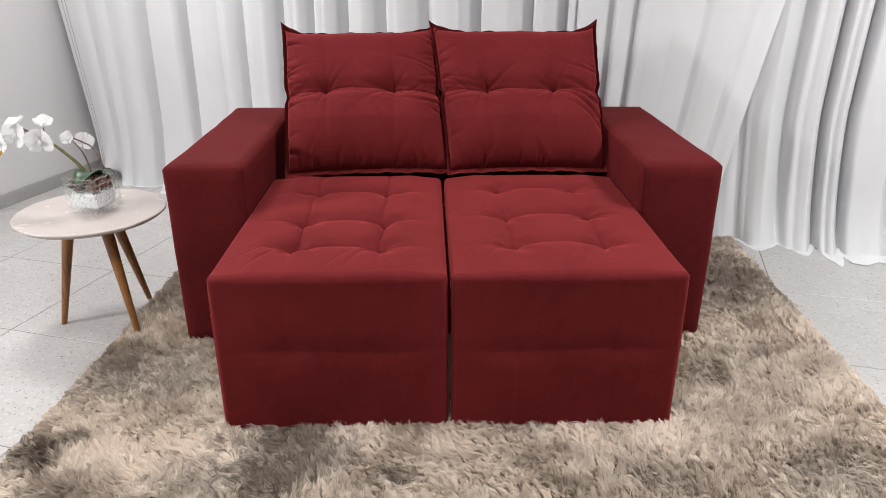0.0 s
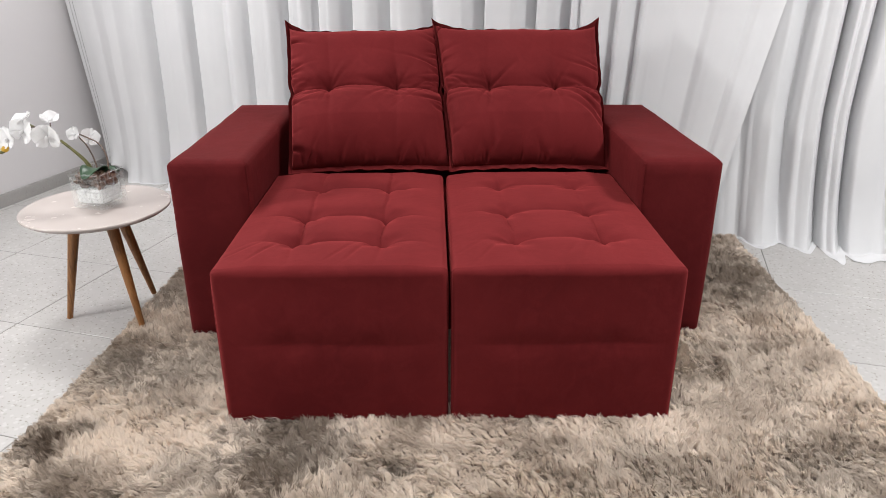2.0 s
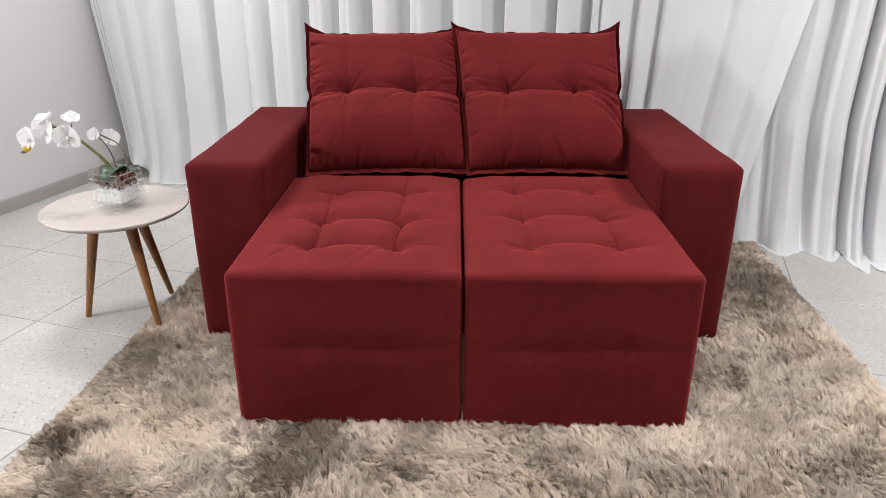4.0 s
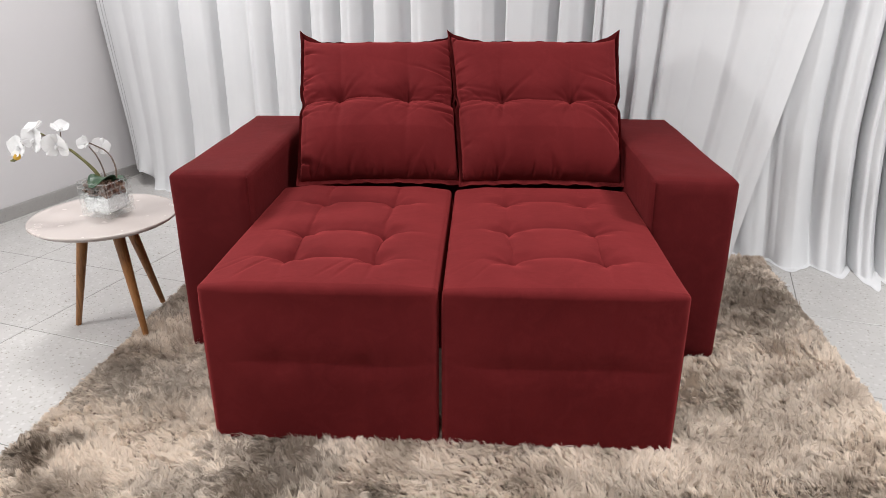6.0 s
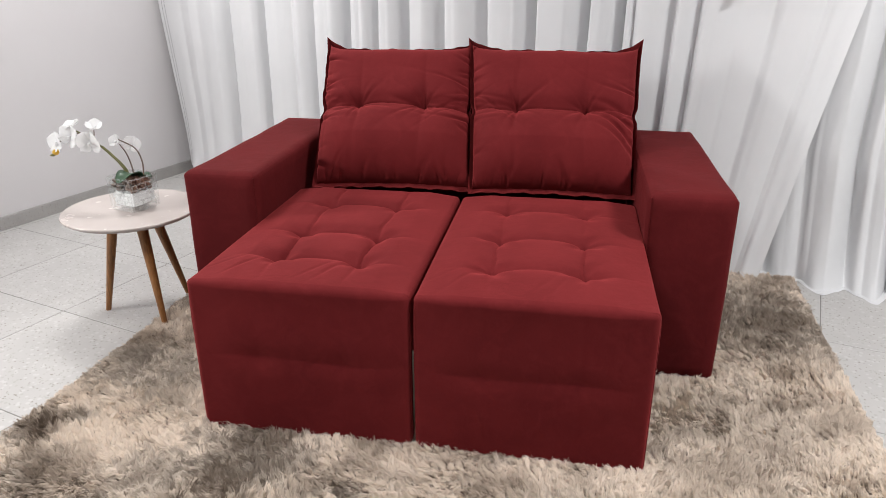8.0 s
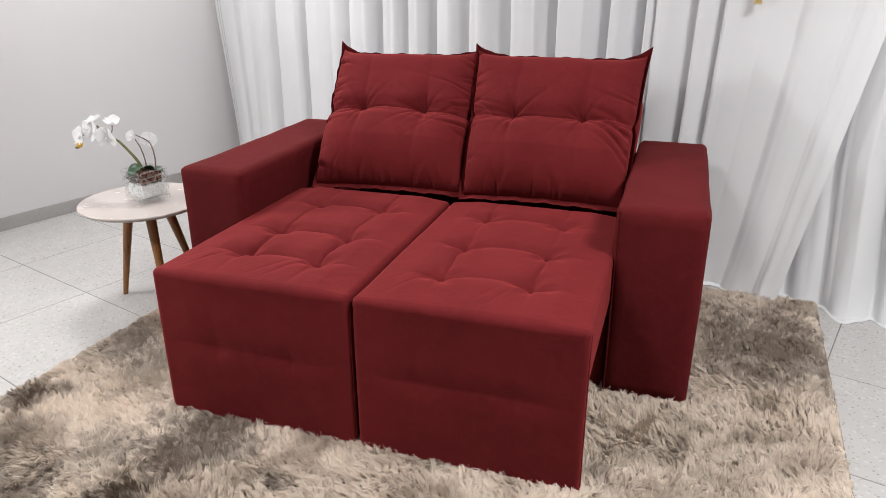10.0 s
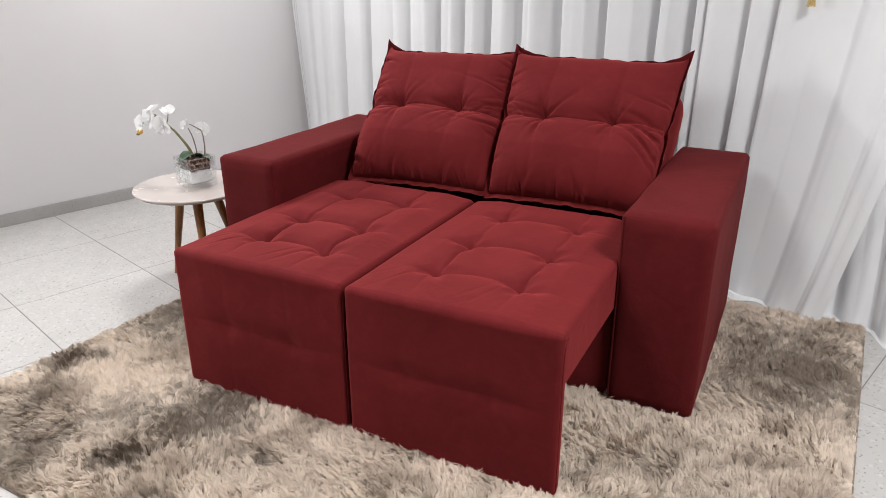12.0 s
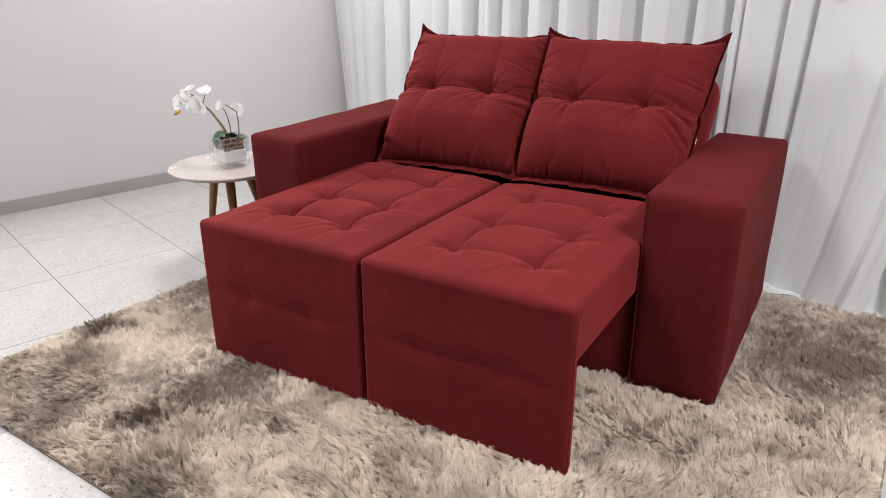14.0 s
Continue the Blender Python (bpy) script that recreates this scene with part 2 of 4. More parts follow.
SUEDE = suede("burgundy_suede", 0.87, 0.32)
# the arms' shade put into the colour: a darker, less glossy copy of SUEDE
ARM_SHADE_SUEDE = suede("burgundy_suede_arm_shade", 0.68, 0.06)
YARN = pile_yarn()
BACKING = rug_backing()
TILE = terrazzo("terrazzo_tile", (0.462, 0.450, 0.438), [((0.395, 0.39, 0.365), 70.0, 0.22), ((0.25, 0.228, 0.20), 110.0, 0.10), ((0.51, 0.50, 0.49), 55.0, 0.25), ((0.29, 0.29, 0.25), 150.0, 0.09)], 0.36)
GROUT = plain("grey_grout", (0.15, 0.145, 0.135), (0.25, 0.24, 0.225), 60.0, 0.9)
GRANITE = terrazzo("grey_granite", (0.36, 0.348, 0.335), [((0.27, 0.255, 0.245), 150.0, 0.2), ((0.39, 0.378, 0.365), 110.0, 0.3)], 0.4)
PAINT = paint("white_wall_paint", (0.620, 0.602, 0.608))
# unseen ceiling and far walls, coloured dark to cut bounced light
LOW_BOUNCE_CEILING = paint("low_bounce_ceiling", (0.24, 0.24, 0.24), 0.85)
LOW_BOUNCE_PAINT = paint("low_bounce_wall", (0.17, 0.165, 0.165))
VOILE = voile()
LACQUER = lacquer()
WOOD = walnut()
GLASS = clear_glass()
# white mixed into the brick bevels paints their bright highlight lines
GLASS_GLINT = clear_glass("glass_edge_glint", 0.15)
PETAL = plain("white_petal", (0.80, 0.80, 0.80), (0.86, 0.86, 0.86), 60.0, 0.55, 0.15, 0.002, 0.3)
LIP = plain("yellow_lip", (0.55, 0.30, 0.02), (0.72, 0.45, 0.04), 90.0, 0.5)
STEM = plain("olive_stem", (0.09, 0.088, 0.028), (0.18, 0.17, 0.055), 60.0, 0.5)
TWIG = plain("brown_twig", (0.10, 0.065, 0.05), (0.20, 0.14, 0.11), 80.0, 0.6)
LEAF = plain("dark_green_leaf", (0.012, 0.038, 0.017), (0.028, 0.072, 0.030), 14.0, 0.4)
BARK = plain("brown_bark", (0.06, 0.03, 0.018), (0.22, 0.12, 0.075), 60.0, 0.8, 0.6, 0.006)
PEBBLE = plain("white_pebble", (0.66, 0.66, 0.66), (0.80, 0.80, 0.80), 40.0, 0.6)
GOLD = plain("gold_tassel", (0.42, 0.30, 0.10), (0.70, 0.55, 0.26), 90.0, 0.5)
THREAD = plain("grey_thread", (0.20, 0.20, 0.21), (0.30, 0.30, 0.31), 60.0, 0.8)

# ---- building blocks ----


def mesh_of(name, verts, faces, smooth=True):
    me = bpy.data.meshes.new(name)
    me.from_pydata([tuple(v) for v in verts], [], faces)
    me.update()
    if smooth:
        me.shade_smooth()
    return me


def part(name, shape, mat, parent=None, label="", smooth=True):
    """One mesh object, from a bmesh or a mesh, under a thing or a part."""
    if isinstance(shape, bmesh.types.BMesh):
        me = bpy.data.meshes.new(name)
        bmesh.ops.recalc_face_normals(shape, faces=shape.faces)
        shape.to_mesh(me)
        shape.free()
        if smooth:
            me.shade_smooth()
            me.set_sharp_from_angle(angle=radians(48))
    else:
        me = shape
    if mat and not me.materials:
        me.materials.append(mat)
    ob = new(name, me)
    if parent:
        ob.parent = parent
    return tagged(ob, label)


def thing(name, place, label, category, group="", kind=""):
    ob = new(name)
    ob.matrix_world = place if isinstance(place, Matrix) else Matrix.Translation(place)
    ob.empty_display_size = 0.1
    return tagged(ob, label, category, group, kind)


def axis_steps(h, r, n):
    rim = [r * (1 - math.cos(a * math.pi / 8)) for a in range(4)]
    return [-h + d for d in rim] + list(np.linspace(-h + r, h - r, n)) + [h - d for d in reversed(rim)]


def soft_box(hx, hy, hz, r, n=(6, 6, 6), shape=None):
    """A box with rounded edges, its faces in fine squares; shape(p, q) may move its points (p on the box, q its outward way)."""
    axes = [axis_steps(h, r, k) for h, k in zip((hx, hy, hz), n)]
    half = (hx, hy, hz)
    bm = bmesh.new()
    for ax in range(3):
        b, c = (ax + 1) % 3, (ax + 2) % 3
        for side in (-1, 1):
            rows = []
            for i in axes[b]:
                row = []
                for j in axes[c]:
                    p = [0.0, 0.0, 0.0]
                    p[ax], p[b], p[c] = side * half[ax], i, j
                    core = Vector([max(-h + r, min(h - r, s)) for s, h in zip(p, half)])
                    way = Vector(p) - core
                    way = way.normalized() if way.length > 1e-9 else Vector((0, 0, 0))
                    q = core + way * r
                    if shape:
                        q = shape(q, way)
                    row.append(bm.verts.new(q))
                rows.append(row)
            for i in range(len(rows) - 1):
                for j in range(len(rows[0]) - 1):
                    f = (rows[i][j], rows[i + 1][j], rows[i + 1][j + 1], rows[i][j + 1])
                    bm.faces.new(f if side > 0 else f[::-1])
    bmesh.ops.remove_doubles(bm, verts=bm.verts, dist=1e-5)
    return bm


def tube(points, radii, sides=8, close=True):
    """A tapered tube along points."""
    bm = bmesh.new()
    pts = [Vector(p) for p in points]
    rings = []
    side = Vector((0.3, 0.9, 0.2))
    for i, p in enumerate(pts):
        way = (pts[min(i + 1, len(pts) - 1)] - pts[max(i - 1, 0)]).normalized()
        a = side - way * side.dot(way)
        a = a.normalized() if a.length > 1e-4 else way.orthogonal().normalized()
        side = a
        b = way.cross(a)
        r = radii[i] if isinstance(radii, (list, tuple)) else radii
        rings.append([bm.verts.new(p + (a * math.cos(t) + b * math.sin(t)) * r) for t in np.linspace(0, 2 * math.pi, sides, endpoint=False)])
    for s, e in zip(rings, rings[1:]):
        for k in range(sides):
            bm.faces.new((s[k], s[(k + 1) % sides], e[(k + 1) % sides], e[k]))
    if close:
        bm.faces.new(rings[0][::-1])
        bm.faces.new(rings[-1])
    return bm


def lathe(profile, sides=48):
    """A turned shape from (radius, height) pairs, first and last on the axis."""
    bm = bmesh.new()
    rings = []
    for r, z in profile:
        if r < 1e-6:
            rings.append([bm.verts.new((0, 0, z))])
        else:
            rings.append([bm.verts.new((r * math.cos(t), r * math.sin(t), z)) for t in np.linspace(0, 2 * math.pi, sides, endpoint=False)])
    for s, e in zip(rings, rings[1:]):
        for k in range(sides):
            a = [s[k % len(s)], s[(k + 1) % len(s)], e[(k + 1) % len(e)], e[k % len(e)]]
            a = [v for i, v in enumerate(a) if v not in a[:i]]
            bm.faces.new(a)
    return bm


def smooth_curve(points, n=24):
    """Points along a smooth line through the given ones."""
    pts = [Vector(p) for p in points]
    pts = [2 * pts[0] - pts[1]] + pts + [2 * pts[-1] - pts[-2]]
    out = []
    for i in range(1, len(pts) - 2):
        for t in np.linspace(0, 1, n, endpoint=False):
            a, b, c, d = pts[i - 1:i + 3]
            out.append(0.5 * (2 * b + (c - a) * t + (2 * a - 5 * b + 4 * c - d) * t * t + (3 * b - a - 3 * c + d) * t ** 3))
    return out + [pts[-2]]


WAVES = {}


def lumps(x, y, seed, scale):
    """A smooth uneven field of x and y (numbers or arrays), about -1 to 1."""
    if seed not in WAVES:
        rng = np.random.RandomState(seed)
        WAVES[seed] = [(rng.uniform(0, 2 * np.pi), rng.uniform(0, 2 * np.pi), rng.uniform(0.6, 1.6)) for _ in range(7)]
    total = 0.0
    if isinstance(x, float) and isinstance(y, float):
        for a, p, f in WAVES[seed]:
            total += math.sin(scale * f * (math.cos(a) * x + math.sin(a) * y) + p)
    else:
        for a, p, f in WAVES[seed]:
            total = total + np.sin(scale * f * (np.cos(a) * x + np.sin(a) * y) + p)
    return total / 3.2


# ---- floor, walls, ceiling ----
U0, U1, V0, V1, TOP = -2.52, 3.2, -4.2, 1.50, 2.62
TILE_SIZE, TILE_U, TILE_V = 0.512, -1.452, -0.315


def slab(name, corners, z0, z1, mat, label="", parent=None):
    bm = bmesh.new()
    low = [bm.verts.new(room(u, v, z0)) for u, v in corners]
    high = [bm.verts.new(room(u, v, z1)) for u, v in corners]
    bm.faces.new(low[::-1]), bm.faces.new(high)
    for k in range(len(corners)):
        m = (k + 1) % len(corners)
        bm.faces.new((low[k], low[m], high[m], high[k]))
    return part(name, bm, mat, parent, label, smooth=False)


def rect(u0, v0, u1, v1):
    return [(u0, v0), (u1, v0), (u1, v1), (u0, v1)]


floor = tagged(slab("floor", rect(U0 - 0.2, V0 - 0.2, U1 + 0.2, V1 + 0.2), -0.12, -0.0011, GROUT), "light terrazzo tile floor with thin grey joints", "floor", kind="structure")


def wall_with_opening():
    """The west wall, a frame of four blocks round an opening added for the key light."""
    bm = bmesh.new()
    a, b, h = OPENING_V - OPENING / 2, OPENING_V + OPENING / 2, OPENING / 2
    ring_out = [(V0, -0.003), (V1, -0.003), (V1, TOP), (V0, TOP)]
    ring_in = [(a, OPENING_Z - h), (b, OPENING_Z - h), (b, OPENING_Z + h), (a, OPENING_Z + h)]
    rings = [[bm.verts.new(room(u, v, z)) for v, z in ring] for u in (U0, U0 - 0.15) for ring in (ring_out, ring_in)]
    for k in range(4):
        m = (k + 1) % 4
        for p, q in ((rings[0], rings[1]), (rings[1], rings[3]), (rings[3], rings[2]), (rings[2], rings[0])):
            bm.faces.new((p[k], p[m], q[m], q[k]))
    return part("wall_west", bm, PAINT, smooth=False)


tagged(wall_with_opening(), "plain off-white painted wall with faint scuffs", "wall", kind="structure")
tagged(slab("wall_north", rect(U0 - 0.15, V1, U1 + 0.15, V1 + 0.15), -0.003, TOP, PAINT), "plain off-white wall behind the curtain", "wall", kind="structure")
# east and south walls stand out of view; their dark colour limits bounce
tagged(slab("wall_east", rect(U1, V0, U1 + 0.15, V1), -0.003, TOP, LOW_BOUNCE_PAINT), "unseen wall, dark grey to cut bounced light", "wall", kind="structure")
tagged(slab("wall_south", rect(U0 - 0.15, V0 - 0.15, U1 + 0.15, V0), -0.003, TOP, LOW_BOUNCE_PAINT), "unseen wall, dark grey to cut bounced light", "wall", kind="structure")
tagged(slab("ceiling", rect(U0 - 0.15, V0 - 0.15, U1 + 0.15, V1 + 0.15), TOP, TOP + 0.1, LOW_BOUNCE_CEILING), "unseen ceiling, dark grey to cut bounced light", "ceiling", kind="structure")


def baseboard(name, corners):
    bm = bmesh.new()
    low = [bm.verts.new(room(u, v, 0.0005)) for u, v in corners]
    high = [bm.verts.new(room(u, v, 0.065)) for u, v in corners]
    bm.faces.new(low[::-1]), bm.faces.new(high)
    for k in range(4):
        m = (k + 1) % 4
        bm.faces.new((low[k], low[m], high[m], high[k]))
    bmesh.ops.bevel(bm, geom=[e for e in bm.edges if all(v in high for v in e.verts)], offset=0.003, segments=2, affect="EDGES")
    return tagged(part(name, bm, GRANITE, smooth=False), "grey granite baseboard along the wall", "baseboard", kind="structure")


baseboard("baseboard_west", rect(U0, V0 + 0.001, U0 + 0.018, V1 - 0.001))
baseboard("baseboard_north", rect(U0 + 0.019, V1 - 0.018, U1 - 0.001, V1))

# ---- curtain ----
CURTAIN_V = 1.27


def pleats(hollows):
    """The depth of a hanging cloth's pleats along u: each sinks slowly from one side and comes back out in a steep edge."""
    def field(u):
        total = 0.0 * u
        for c, slow, steep, depth in hollows:
            sink = np.clip((u - c + 1.6 * slow) / (1.6 * slow), 0, 1)
            total = total + depth * np.where(u < c, sink ** 1.7, np.exp(-np.abs((u - c) / steep) ** 2.0))
        return total
    return field


def curtain_panel(rest_left, rest_right, drift, hollows, seed, base_v, pool, lying, lift, columns, label, ahead_at=(9.0, 0.0), top=2.5):
    """A cloth from the rail to the floor: pleats that drift sideways with height, and a hem that lies forward on the floor."""
    field = pleats(hollows)
    rng = np.random.RandomState(seed + 5)
    fine = pleats([(c, rng.uniform(0.012, 0.035), rng.uniform(0.006, 0.02), rng.uniform(0.001, 0.005)) for c in rng.uniform(rest_left, rest_right, int(15 * (rest_right - rest_left)))])

    def sheet(z, s, ahead=0.0):
        rest = rest_left + (rest_right - rest_left) * s
        up = max(z, 0.0)
        sway = 0.010 * lumps(rest * 2.0, 0.0 * rest + up, seed + 3, 3.0)
        u = rest + drift(rest, up)
        near = math.exp(-up / 0.16)
        at = rest + sway
        v = base_v + 0.04 * np.clip((-2.20 - rest) / 0.30, 0, 1) - ahead_at[1] * np.clip((rest - ahead_at[0]) / 0.3, 0, 1) + field(at) * (1 - 0.15 * near) + fine(at) * np.clip((rest + 2.3) / 0.4, 0.15, 1) + 0.016 * lumps(u, 0.7 * up, seed + 1, 5.0)
        v = v - pool(u) * near - 0.018 * near * lumps(u, 0 * u, seed + 2, 22.0) - 0.020 * math.exp(-up / 0.05) * lumps(u, 0 * u, seed + 9, 45.0)
        raised = lift(rest)
        zz = raised + up * (1 - raised / 2.5) + 0.0012
        if z < 0:
            flat = np.clip(1 - raised / 0.02, 0.03, 1)
            out = -z * lying * flat * np.clip(0.65 + 0.45 * lumps(u, 0 * u, seed + 12, 9.0) + 0.25 * lumps(u, 0 * u, seed + 13, 31.0), 0.12, 1.5)
            v = v - out
            u = u + 0.3 * out * lumps(u, 0 * u, seed + 14, 12.0)
            zz = zz + (0.014 * np.maximum(0, lumps(u, v, seed + 15, 34.0)) + 0.016 * np.maximum(0, lumps(u, 0.4 * v, seed + 16, 15.0))) * min(1.0, -z * 4) * max(0.12, 1.0 + z)
        return [room(a, min(b, V1 - 0.03) - ahead, c) for a, b, c in zip(u, v, zz)]

    heights = np.concatenate([[-1.0, -0.85, -0.7, -0.55, -0.4, -0.25, -0.1, 0.0, 0.006, 0.018, 0.035, 0.055, 0.08, 0.11, 0.145], np.linspace(0.19, 1.3, 24), np.linspace(1.4, top, 8)])

    def strip(name, s, mat, ahead, holder):
        verts = []
        for z in heights:
            verts += sheet(z, s, ahead)
        n = len(s)
        faces = [(r * n + k, r * n + k + 1, (r + 1) * n + k + 1, (r + 1) * n + k) for r in range(len(heights) - 1) for k in range(n - 1)]
        return part(name, mesh_of(name, verts, faces), mat, holder)

    cloth = strip("curtain", np.linspace(0, 1, columns), VOILE, 0.0, None)
    tagged(cloth, label, "curtain", "curtains")
    return cloth, strip


# each pleat: its steep edge along the wall, the width of its slow and steep sides, its depth
PLEATS_A = [(-2.28, 0.05, 0.05, 0.010), (-2.15, 0.06, 0.05, 0.012), (-1.935, 0.062, 0.020, 0.150), (-1.668, 0.052, 0.010, 0.150), (-1.50, 0.05, 0.03, 0.030),
            (-1.375, 0.050, 0.018, 0.070), (-1.165, 0.060, 0.012, 0.120), (-1.012, 0.045, 0.014, 0.080), (-0.825, 0.075, 0.010, 0.140), (-0.640, 0.065, 0.016, 0.100),
            (-0.440, 0.080, 0.030, 0.100), (-0.195, 0.065, 0.012, 0.110), (0.045, 0.065, 0.012, 0.100), (0.198, 0.060, 0.010, 0.110), (0.245, 0.020, 0.010, 0.029),
            (0.375, 0.060, 0.010, 0.062), (0.455, 0.045, 0.012, 0.056), (0.683, 0.080, 0.025, 0.026), (0.830, 0.050, 0.030, 0.012)]
PLEATS_B = [(0.84, 0.04, 0.03, 0.031), (0.97, 0.03, 0.03, 0.021), (1.150, 0.045, 0.030, 0.078), (1.215, 0.025, 0.02, 0.019), (1.302, 0.026, 0.014, 0.115), (1.340, 0.02, 0.01, 0.021),
            (1.398, 0.022, 0.014, 0.104), (1.55, 0.07, 0.03, 0.037), (1.70, 0.05, 0.015, 0.084), (1.86, 0.06, 0.02, 0.063), (2.03, 0.05, 0.015, 0.094), (2.22, 0.08, 0.02, 0.063),
            (2.45, 0.06, 0.015, 0.084), (2.63, 0.09, 0.02, 0.063), (2.84, 0.06, 0.02, 0.084)]


def drift_a(rest, z):
    lean = 0.18 * min(z, 1.4) - 0.067
    return 0.14 * max(0.0, 0.95 - z) * np.clip((-2.10 - rest) / 0.41, 0, 1) + lean * np.clip((rest - 0.25) / 0.70, 0, 1)


def drift_b(rest, z):
    return 0.035 * max(0.0, 0.55 - z) / 0.55 + 0.0 * rest


panel, strip_a = curtain_panel(-2.470, 0.935, drift_a, PLEATS_A, 3, CURTAIN_V - 0.035, lambda u: 0.045 + 0.04 * np.exp(-((u + 1.8) / 0.3) ** 2) + 0.015 * np.clip((u - 0.2) / 0.3, 0, 1), 0.060,
                               lambda u: 0.085 * np.clip((-2.22 - u) / 0.14, 0, 1), 1150, "white voile curtain hanging in soft vertical folds", (0.6, 0.05))
for a in (0.0085, 0.0155):
    strip_a("stitching", np.array([a, a + 0.0008]), THREAD, 0.0015, panel)
panel, strip_b = curtain_panel(0.62, 3.1, drift_b, PLEATS_B, 11, CURTAIN_V + 0.045, lambda u: 0.07 + 0.05 * np.clip(u - 0.9, 0, 1), 0.115,
                               lambda u: 0.0 * u, 900, "white voile curtain pulled aside, its hem pooling on the floor", (0.78, 0.08))
strip_b("hem_band", np.linspace(0.150, 0.158, 6), VOILE, 0.003, panel)

tassel = thing("curtain_tassel", room(0.633, CURTAIN_V - 0.065, 1.095), "small gold thread tassel hanging against the curtain", "tassel")
part("knot", lathe([(0, 0.075), (0.008, 0.072), (0.011, 0.062), (0.008, 0.052), (0.010, 0.046), (0, 0.045)], 16), GOLD, tassel)
for k in range(18):
    a = k * 2.39996
    r = 0.0022 * math.sqrt(k + 0.5)
    x, y = r * math.cos(a), r * math.sin(a)
    part("thread", tube([(x * 0.7, y * 0.7, 0.05), (x * 1.2, y * 1.2, 0.02), (x * 1.6, y * 1.6, 0.002 * (k % 4))], 0.0016, 5), GOLD, tassel)
part("cord", tube([(0, 0, 0.07), (0.004, 0.004, 0.2), (0.0, 0.012, 0.42)], 0.003, 8), GOLD, tassel)

# ---- sofa ----
ARM_IN, ARM_OUT, ARM_TOP, ARM_BACK = 0.600, 0.842, 0.602, 0.885
GROUND = 0.012
sofa = thing("sofa", (0, 0.2, GROUND), "burgundy suede two-seat sofa with pulled-out tufted seats", "sofa")


def at_sofa(bm, centre):
    bmesh.ops.translate(bm, verts=bm.verts, vec=Vector(centre) - Vector((0, 0.2, GROUND)))
    return bm


def arm_shape(seed):
    def shape(p, way):
        bulge = 0.0016 * lumps(p.y, p.z + p.x, seed, 9.0) + 0.0012 * lumps(p.x + p.y, p.z, seed + 1, 24.0)
        face = max(abs(way.x), abs(way.y), abs(way.z)) > 0.98
        return p + way * (bulge + (0.002 if face else -0.001))
    return shape


for side, seed in ((-1, 4), (1, 8)):
    cx = side * (ARM_IN + ARM_OUT) / 2
    hz = (ARM_TOP - GROUND) / 2
    arm = part("arm", at_sofa(soft_box((ARM_OUT - ARM_IN) / 2, ARM_BACK / 2, hz, 0.013, (10, 26, 18), arm_shape(seed)), (cx, ARM_BACK / 2, GROUND + hz)), ARM_SHADE_SUEDE, sofa)
    inner = side * (ARM_IN + 0.004)
    line = [(inner, 0.003, 0.02), (inner, 0.002, 0.3), (inner, 0.003, ARM_TOP - 0.008)]
    part("piping", at_sofa(tube(smooth_curve(line, 6), 0.0028, 6), (0, 0, 0)), ARM_SHADE_SUEDE, arm)

FRONT, SEAT_TOP, SEAT_LOW, PANEL = -0.474, 0.456, 0.318, 0.032


def tuft_relief(x, s, rows, columns, strong, seed):
    """How far the quilted cloth stands out at x across and s along, from its buttons and the valleys between them."""
    left, right = columns
    middle, half = (left + right) / 2, (right - left) / 2
    arch = 0.024 * (1 - ((x - middle) / half) ** 2) if abs(x - middle) < half else -0.06 * (abs(x - middle) - half)
    d_row, row = min((abs(s - r - arch), r) for r in rows)
    spread = max(0.0, abs(x - middle) - half)
    reach = math.exp(-(spread / 0.075) ** 1.5)
    h = -strong * (0.0115 * math.exp(-(d_row / 0.030) ** 1.5) + 0.0032 * math.exp(-(d_row / 0.006) ** 2)) * reach
    for k, c in enumerate(columns):
        bowed = x - c - (0.004 if k == 0 else -0.003) * math.sin(30 * (s - rows[0]))
        taut = 1.0 if rows[0] < s < rows[1] else 0.42 if s > rows[1] else 0.55 * math.exp(-(rows[0] - s) / 0.10)
        h -= strong * taut * (0.0080 * math.exp(-(abs(bowed) / 0.026) ** 1.5) + 0.0062 * math.exp(-(bowed / 0.0050) ** 2))
        for r in rows:
            d = math.hypot(x - c, s - r)
            if d < 0.16:
                ang = math.atan2(s - r, x - c)
                h -= 0.011 * math.exp(-(d / 0.011) ** 2) + 0.009 * math.exp(-(d / 0.042) ** 2)
                h += 0.0030 * math.sin(4 * ang + seed + 11 * c + 7 * r) * math.exp(-((d - 0.040) / 0.026) ** 2)
    # fine pulls that run from the front buttons to the edge
    for c, lean, size in ((left - 0.03, -0.5, 0.0024), (left - 0.07, -0.9, 0.0020), (left - 0.10, -1.0, 0.0016), (right - 0.03, -0.35, 0.0022), (right - 0.055, -0.5, 0.0016)):
        run = rows[0] + 0.01 - s
        if 0 < run < 0.17:
            h -= size * strong * math.exp(-((x - c - lean * run) / 0.0055) ** 2) * math.sin(math.pi * run / 0.17)
    return h


